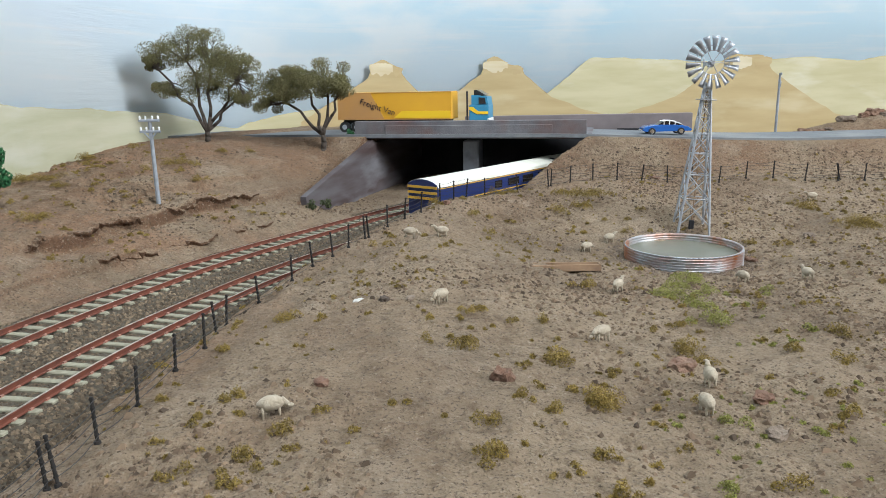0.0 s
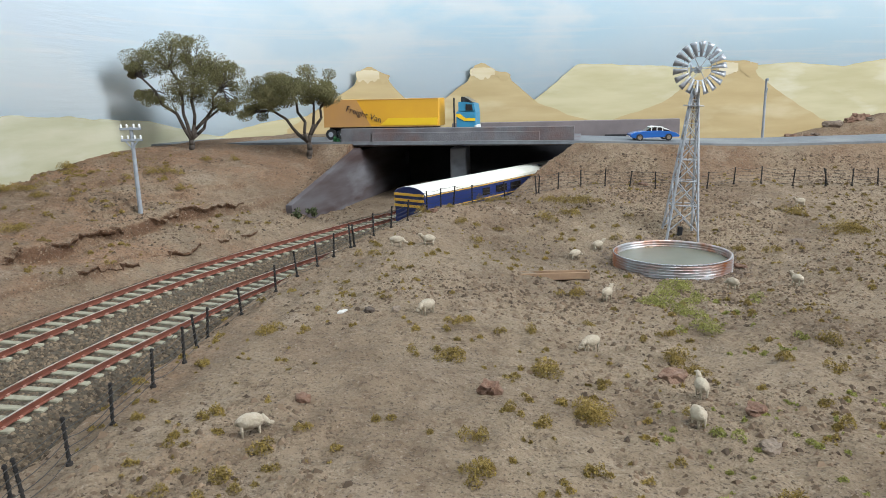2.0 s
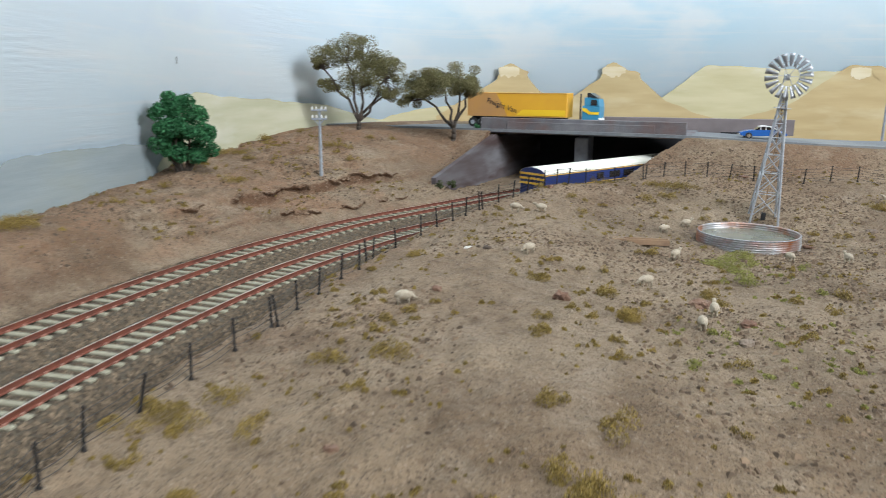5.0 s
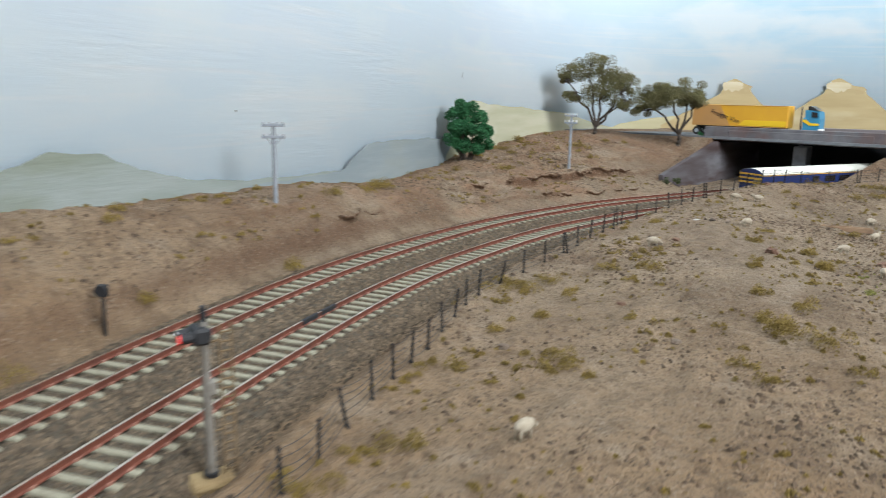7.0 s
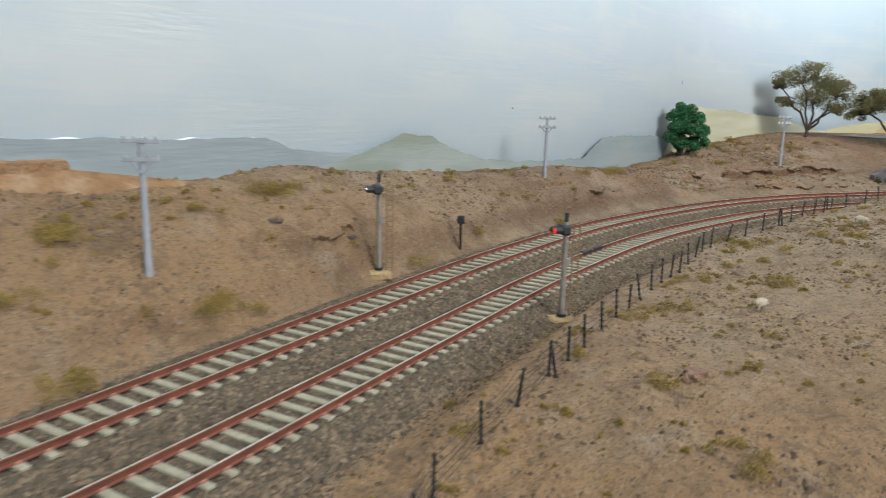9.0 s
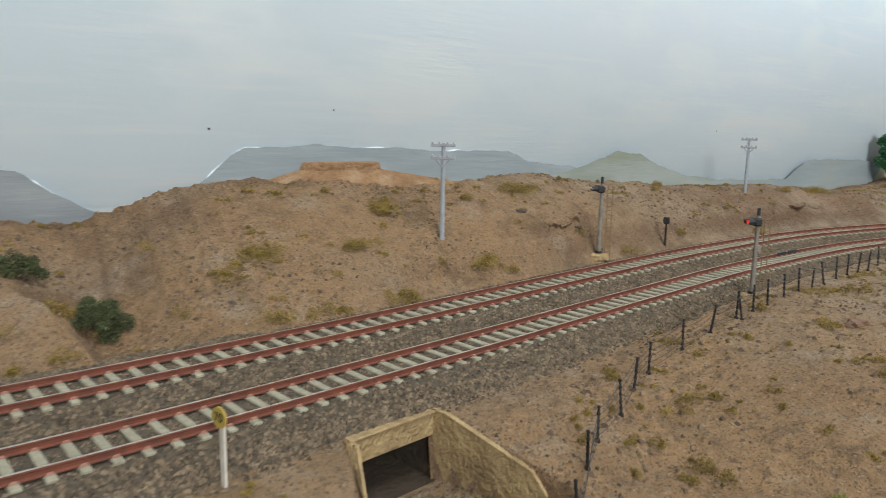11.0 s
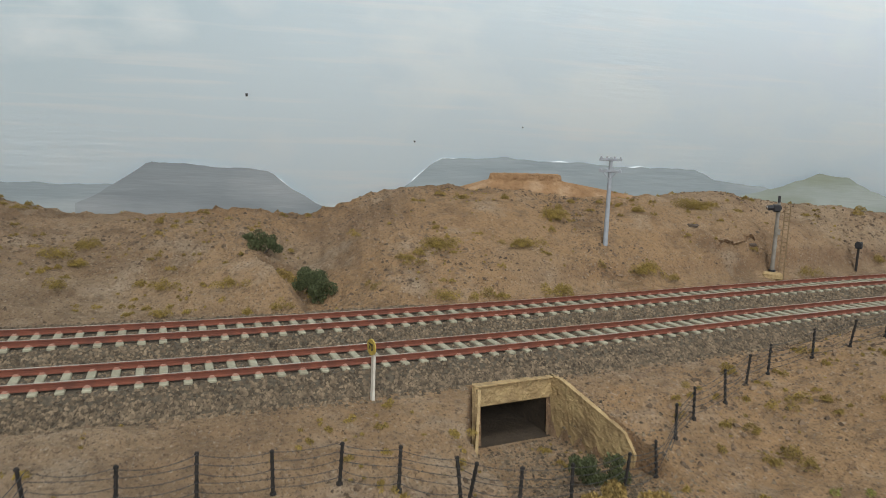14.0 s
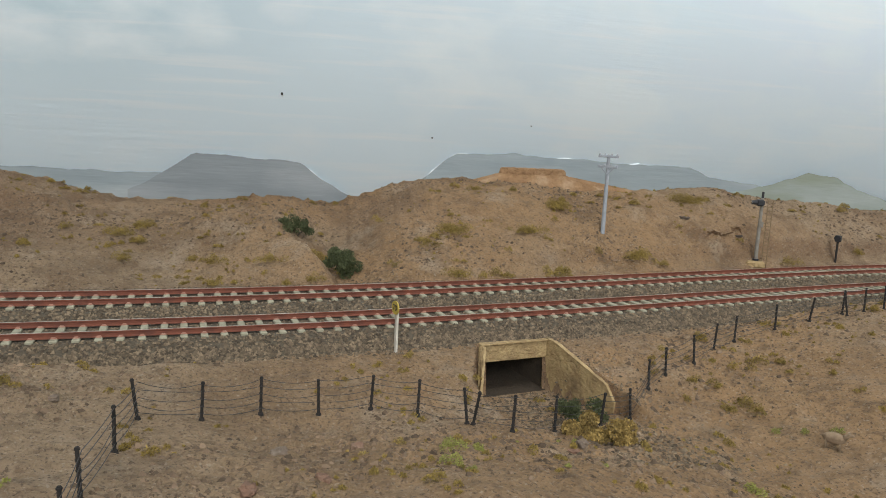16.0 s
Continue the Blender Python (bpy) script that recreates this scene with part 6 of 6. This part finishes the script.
n = 330000
x, y = R.uniform(-0.45, 0.50, n), R.uniform(-0.78, 0.52, n)
d, _ = across(x, y)
keep = (np.abs(d) > 0.052) & (np.abs(road_dist(x, y)) > 0.05)
dense = np.array([noise.noise((a * 13, b * 13, 7)) for a, b in zip(x, y)])
keep &= R.rand(n) < (0.22 + 1.2 * dense + 0.45 * smooth(0.10, 0.26, x)) * np.where(d < 0, 1.05, 1.0)
x, y = x[keep], y[keep]
scatter("pebbles", x, y, land_z(x, y), R.gamma(2.2, 0.00032, len(x)).clip(0.00022, 0.0017), M_PEBBLE, "small brown pebbles scattered over the sand", 5, 0.55)
n = 2600
x, y = R.uniform(-0.145, -0.02, n), R.normal(-0.492, 0.016, n)
keep = (land_z(x, y) < -0.012) & (x > -0.129)
x, y = x[keep], y[keep]
scatter("gully_gravel", x, y, land_z(x, y), R.uniform(0.0004, 0.0012, len(x)), M_STONE, "coarse grey gravel in the culvert gully", 6)
n = 900
a, rr = R.rand(n) * math.tau, tr + np.abs(R.normal(0, 0.006, n))
x, y = tx + rr * np.cos(a), ty + rr * np.sin(a)
scatter("tank_stones", x, y, land_z(x, y), R.uniform(0.0005, 0.0014, n), M_ROCKG, "small stones heaped round the water tank", 8)


def tufts(name, places, m, label, seed):
    """Low ragged cushions of grass and scrub: many tiny blades heaped in uneven mounds."""
    r = np.random.RandomState(seed)
    vs = []
    for x, y, z, w, h in places:
        lobes = 1 + int(w / 0.0020)
        for _ in range(lobes):
            lx, ly, lw = x + r.normal(0, w * 0.42), y + r.normal(0, w * 0.42), w * r.uniform(0.30, 0.60)
            n = int(34 + 70000 * lw)
            a, q = r.rand(n) * math.tau, np.sqrt(r.rand(n))
            top = min(h, lw * 1.5) * r.uniform(0.6, 1.2) * (1 - 0.85 * q ** 2) * r.uniform(0.2, 1.0, n) ** 0.6
            c = np.stack([lx + lw * q * np.cos(a), ly + lw * q * np.sin(a), z + top - 0.0003], -1)
            u = r.normal(size=(n, 3))
            u /= np.linalg.norm(u, axis=1)[:, None]
            t = np.cross(u, r.normal(size=(n, 3)))
            t /= np.linalg.norm(t, axis=1)[:, None]
            k = r.uniform(0.6, 1.5, n)[:, None]
            vs.append(np.stack([c - t * 0.00017 * k, c + t * 0.00017 * k, c + u * 0.00052 * k + (0, 0, 0.0002)], 1))
    v = np.concatenate(vs).reshape(-1, 3)
    return tagged(obj(name, v, np.arange(len(v)).reshape(-1, 3).tolist(), m), label, "grass", kind="stuff")


def sow(n, x0, x1, y0, y1, wmin, wmax, h, seed, thresh, freq=11):
    r = random.Random(seed)
    out = []
    while n > 0:
        x, y = r.uniform(x0, x1), r.uniform(y0, y1)
        n -= 1
        dd = float(across(np.array([x]), np.array([y]))[0][0])
        if abs(dd) < 0.056 or abs(float(road_dist(np.array([x]), np.array([y]))[0])) < 0.05 or noise.noise((x * freq, y * freq, seed)) < thresh:
            continue
        if math.hypot(x - tx, y - ty) < tr + 0.004:
            continue
        w = wmin + (wmax - wmin) * r.random() ** 2.4
        out.append((x, y, lz(x, y), w, h * r.uniform(0.5, 1.2)))
    return out


field = sow(5200, -0.10, 0.44, -0.66, 0.42, 0.0010, 0.0036, 0.0026, 21, -0.12, 17)
hills = sow(3800, -0.45, -0.10, -0.78, 0.54, 0.0010, 0.0044, 0.0034, 22, -0.12, 21)
# larger clumps of scrub: (x, y, breadth)
NEAR_CLUMPS = [(-0.015, 0.151, 0.010), (-0.027, 0.082, 0.006), (-0.035, 0.071, 0.006), (-0.037, 0.044, 0.006), (-0.001, 0.067, 0.005), (-0.011, 0.059, 0.007), (-0.021, 0.046, 0.006), (-0.025, 0.037, 0.006),
               (0.021, 0.068, 0.006), (0.044, 0.055, 0.007), (0.039, 0.037, 0.008), (0.031, 0.060, 0.003), (0.049, 0.115, 0.008), (0.059, 0.147, 0.006), (0.036, 0.116, 0.005), (0.083, 0.072, 0.013),
               (0.056, 0.070, 0.006), (0.067, 0.083, 0.005), (0.063, 0.061, 0.006), (0.129, 0.107, 0.012), (0.130, 0.098, 0.009), (0.074, 0.076, 0.004), (0.141, 0.135, 0.006), (0.086, 0.139, 0.006),
               (0.046, 0.114, 0.010), (0.114, 0.146, 0.005), (0.064, 0.096, 0.005), (0.122, 0.192, 0.009), (0.079, 0.102, 0.012), (0.108, 0.020, 0.007), (0.169, 0.098, 0.008), (0.198, 0.113, 0.010)]
FAR_CLUMPS = [(0.149, 0.048, 0.006), (0.180, 0.091, 0.006), (0.068, 0.035, 0.005), (0.050, 0.042, 0.003), (0.091, 0.037, 0.005), (0.058, 0.028, 0.004), (0.074, 0.022, 0.003), (0.133, 0.385, 0.012),
              (0.176, 0.359, 0.018), (0.193, 0.355, 0.016), (0.179, 0.340, 0.012), (0.164, 0.334, 0.011), (0.097, 0.318, 0.008), (0.109, 0.319, 0.006), (0.121, 0.319, 0.006), (0.345, 0.280, 0.025),
              (0.330, 0.319, 0.015), (0.259, 0.271, 0.007), (0.194, 0.302, 0.009), (0.279, 0.263, 0.009), (0.101, 0.294, 0.007), (0.043, 0.274, 0.006), (0.079, 0.339, 0.009), (0.036, 0.266, 0.009)]
BEND_CLUMPS = [(-0.069, -0.007, 0.011), (-0.052, -0.029, 0.011), (-0.065, -0.065, 0.010), (-0.074, -0.075, 0.005), (-0.078, -0.089, 0.007), (-0.092, -0.014, 0.009), (-0.038, 0.012, 0.010), (-0.017, 0.015, 0.013),
               (-0.026, -0.013, 0.007), (-0.076, -0.032, 0.007), (-0.084, -0.046, 0.008), (-0.098, -0.109, 0.003), (0.033, -0.028, 0.009), (0.042, 0.035, 0.007), (0.065, 0.017, 0.006), (0.081, 0.065, 0.013),
               (0.035, -0.072, 0.011), (0.029, -0.065, 0.008), (0.048, -0.041, 0.012), (0.040, -0.077, 0.017), (0.051, -0.086, 0.013), (0.019, -0.096, 0.005), (0.018, -0.108, 0.008), (0.058, -0.108, 0.007),
               (0.072, -0.102, 0.009), (0.023, -0.118, 0.009), (0.012, -0.076, 0.007), (-0.050, -0.123, 0.014), (-0.061, -0.118, 0.005), (-0.051, -0.131, 0.009), (-0.035, -0.137, 0.006), (-0.096, -0.137, 0.008),
               (-0.083, -0.139, 0.009)]
SOUTH_CLUMPS = [(-0.113, -0.398, 0.006), (-0.129, -0.335, 0.006), (-0.104, -0.428, 0.005), (-0.085, -0.395, 0.008), (-0.084, -0.336, 0.007), (-0.066, -0.310, 0.009), (-0.034, -0.342, 0.009), (-0.041, -0.334, 0.009),
                (-0.099, -0.234, 0.012), (-0.093, -0.209, 0.009), (-0.082, -0.202, 0.010), (-0.097, -0.291, 0.006), (-0.038, -0.388, 0.005), (-0.092, -0.335, 0.004), (-0.084, -0.025, 0.018), (-0.041, -0.224, 0.006),
                (-0.078, -0.385, 0.005), (-0.097, -0.424, 0.003), (-0.059, -0.423, 0.010), (-0.062, -0.430, 0.006), (-0.081, -0.429, 0.008), (-0.082, -0.402, 0.008), (-0.110, -0.403, 0.007), (-0.100, -0.432, 0.004),
                (-0.111, -0.357, 0.008), (-0.014, -0.587, 0.006), (-0.016, -0.595, 0.004), (-0.050, -0.560, 0.005), (-0.006, -0.584, 0.004), (-0.098, -0.395, 0.005), (-0.076, -0.442, 0.004), (-0.054, -0.651, 0.005)]
BANK_CLUMPS = [(-0.175, 0.496, 0.015), (-0.106, 0.468, 0.014), (-0.089, 0.477, 0.009), (-0.084, 0.436, 0.010), (-0.166, 0.389, 0.009), (-0.191, 0.415, 0.018), (-0.146, 0.527, 0.010), (-0.073, 0.514, 0.009),
               (-0.155, 0.320, 0.013), (-0.052, 0.525, 0.009), (-0.124, 0.456, 0.009), (-0.098, 0.462, 0.008), (-0.249, 0.316, 0.021), (-0.227, 0.148, 0.024), (-0.220, 0.116, 0.015), (-0.209, 0.238, 0.009),
               (-0.208, -0.022, 0.017), (-0.203, 0.295, 0.010), (-0.195, 0.361, 0.013), (-0.175, 0.414, 0.014)]
RIDGE_CLUMPS = [(-0.261, -0.414, 0.014), (-0.291, -0.368, 0.015), (-0.269, -0.460, 0.015), (-0.262, -0.482, 0.009), (-0.228, -0.406, 0.012), (-0.226, -0.451, 0.013), (-0.229, -0.477, 0.015), (-0.227, -0.442, 0.006),
                (-0.236, -0.339, 0.014), (-0.284, -0.253, 0.018), (-0.283, -0.308, 0.009), (-0.269, -0.425, 0.005), (-0.270, -0.383, 0.007), (-0.250, -0.402, 0.005), (-0.237, -0.369, 0.008), (-0.230, -0.323, 0.009),
                (-0.227, -0.124, 0.012), (-0.225, -0.201, 0.014), (-0.270, -0.224, 0.007), (-0.316, -0.421, 0.009), (-0.310, -0.393, 0.007), (-0.266, -0.101, 0.009), (-0.276, 0.046, 0.011), (-0.225, 0.066, 0.014)]
SPUR_CLUMPS = [(-0.324, -0.659, 0.017), (-0.284, -0.655, 0.010), (-0.312, -0.645, 0.009), (-0.284, -0.615, 0.009), (-0.275, -0.606, 0.010), (-0.249, -0.612, 0.011), (-0.256, -0.577, 0.013), (-0.235, -0.561, 0.009),
               (-0.292, -0.601, 0.005), (-0.329, -0.685, 0.008), (-0.299, -0.662, 0.007), (-0.257, -0.485, 0.008), (-0.251, -0.508, 0.010), (-0.335, -0.640, 0.015), (-0.314, -0.493, 0.008), (-0.238, -0.575, 0.009),
               (-0.267, -0.462, 0.013), (-0.261, -0.414, 0.017), (-0.263, -0.472, 0.009), (-0.235, -0.342, 0.016), (-0.290, -0.245, 0.024), (-0.285, -0.372, 0.018), (-0.332, -0.433, 0.008), (-0.273, -0.090, 0.011),
               (-0.225, -0.409, 0.014), (-0.300, -0.702, 0.009), (-0.255, -0.623, 0.008)]
GREEN_CLUMPS = [(0.111, 0.048, 0.007), (0.093, 0.021, 0.008), (0.159, 0.178, 0.017), (0.182, 0.203, 0.015), (0.168, 0.161, 0.016), (0.157, 0.139, 0.013), (0.207, 0.175, 0.009), (0.191, 0.121, 0.006),
                (0.127, 0.022, 0.004), (0.169, 0.190, 0.011), (0.176, 0.181, 0.011), (-0.042, -0.568, 0.008), (-0.026, -0.575, 0.006), (-0.022, -0.572, 0.004), (-0.041, -0.429, 0.005), (-0.035, -0.425, 0.007),
                (-0.002, -0.484, 0.006), (-0.024, -0.415, 0.005), (-0.038, -0.682, 0.003)]


def clumps(places, tall):
    return [(x, y, lz(x, y), 0.68 * w, min(tall * w, 0.0058)) for x, y, w in places]


verge = [(fx + R.uniform(-0.008, 0.006), fy + R.uniform(-0.006, 0.006)) for fx, fy in FENCE[::26] if not -0.54 < fy < -0.44]
verge = [(a, b, lz(a, b), R.uniform(0.001, 0.004), 0.0024) for a, b in verge]
tufts("dry_grass", field + hills + verge + clumps(NEAR_CLUMPS + FAR_CLUMPS + BEND_CLUMPS + SOUTH_CLUMPS, 0.6) + clumps(BANK_CLUMPS + RIDGE_CLUMPS + SPUR_CLUMPS, 0.6), M_TUFT, "dry olive-yellow grass tufts dotting the sand", 31)
green = sow(260, 0.15, 0.27, 0.10, 0.24, 0.0010, 0.0030, 0.0018, 23, 0.0) + sow(90, 0.09, 0.18, -0.02, 0.07, 0.0010, 0.0028, 0.0016, 24, 0.0) + sow(24, -0.05, 0.03, -0.64, -0.52, 0.001, 0.0035, 0.002, 25, 0.05)
tufts("green_grass", green + clumps(GREEN_CLUMPS, 0.4), M_TUFTG, "fresher green grass patches on damp sand", 32)

# ---- sleepers ----
for track, off in zip(TRACKS, (-SPACING / 2, SPACING / 2)):
    s = 0.02
    while s < LS[-1] - 0.01:
        x, y, h = on_line(s, off)
        p = new("sleeper", SLEEPER)
        p.parent = track
        p.matrix_local = pose(x, y, 0, 0, 0, h)
        s += 0.0078
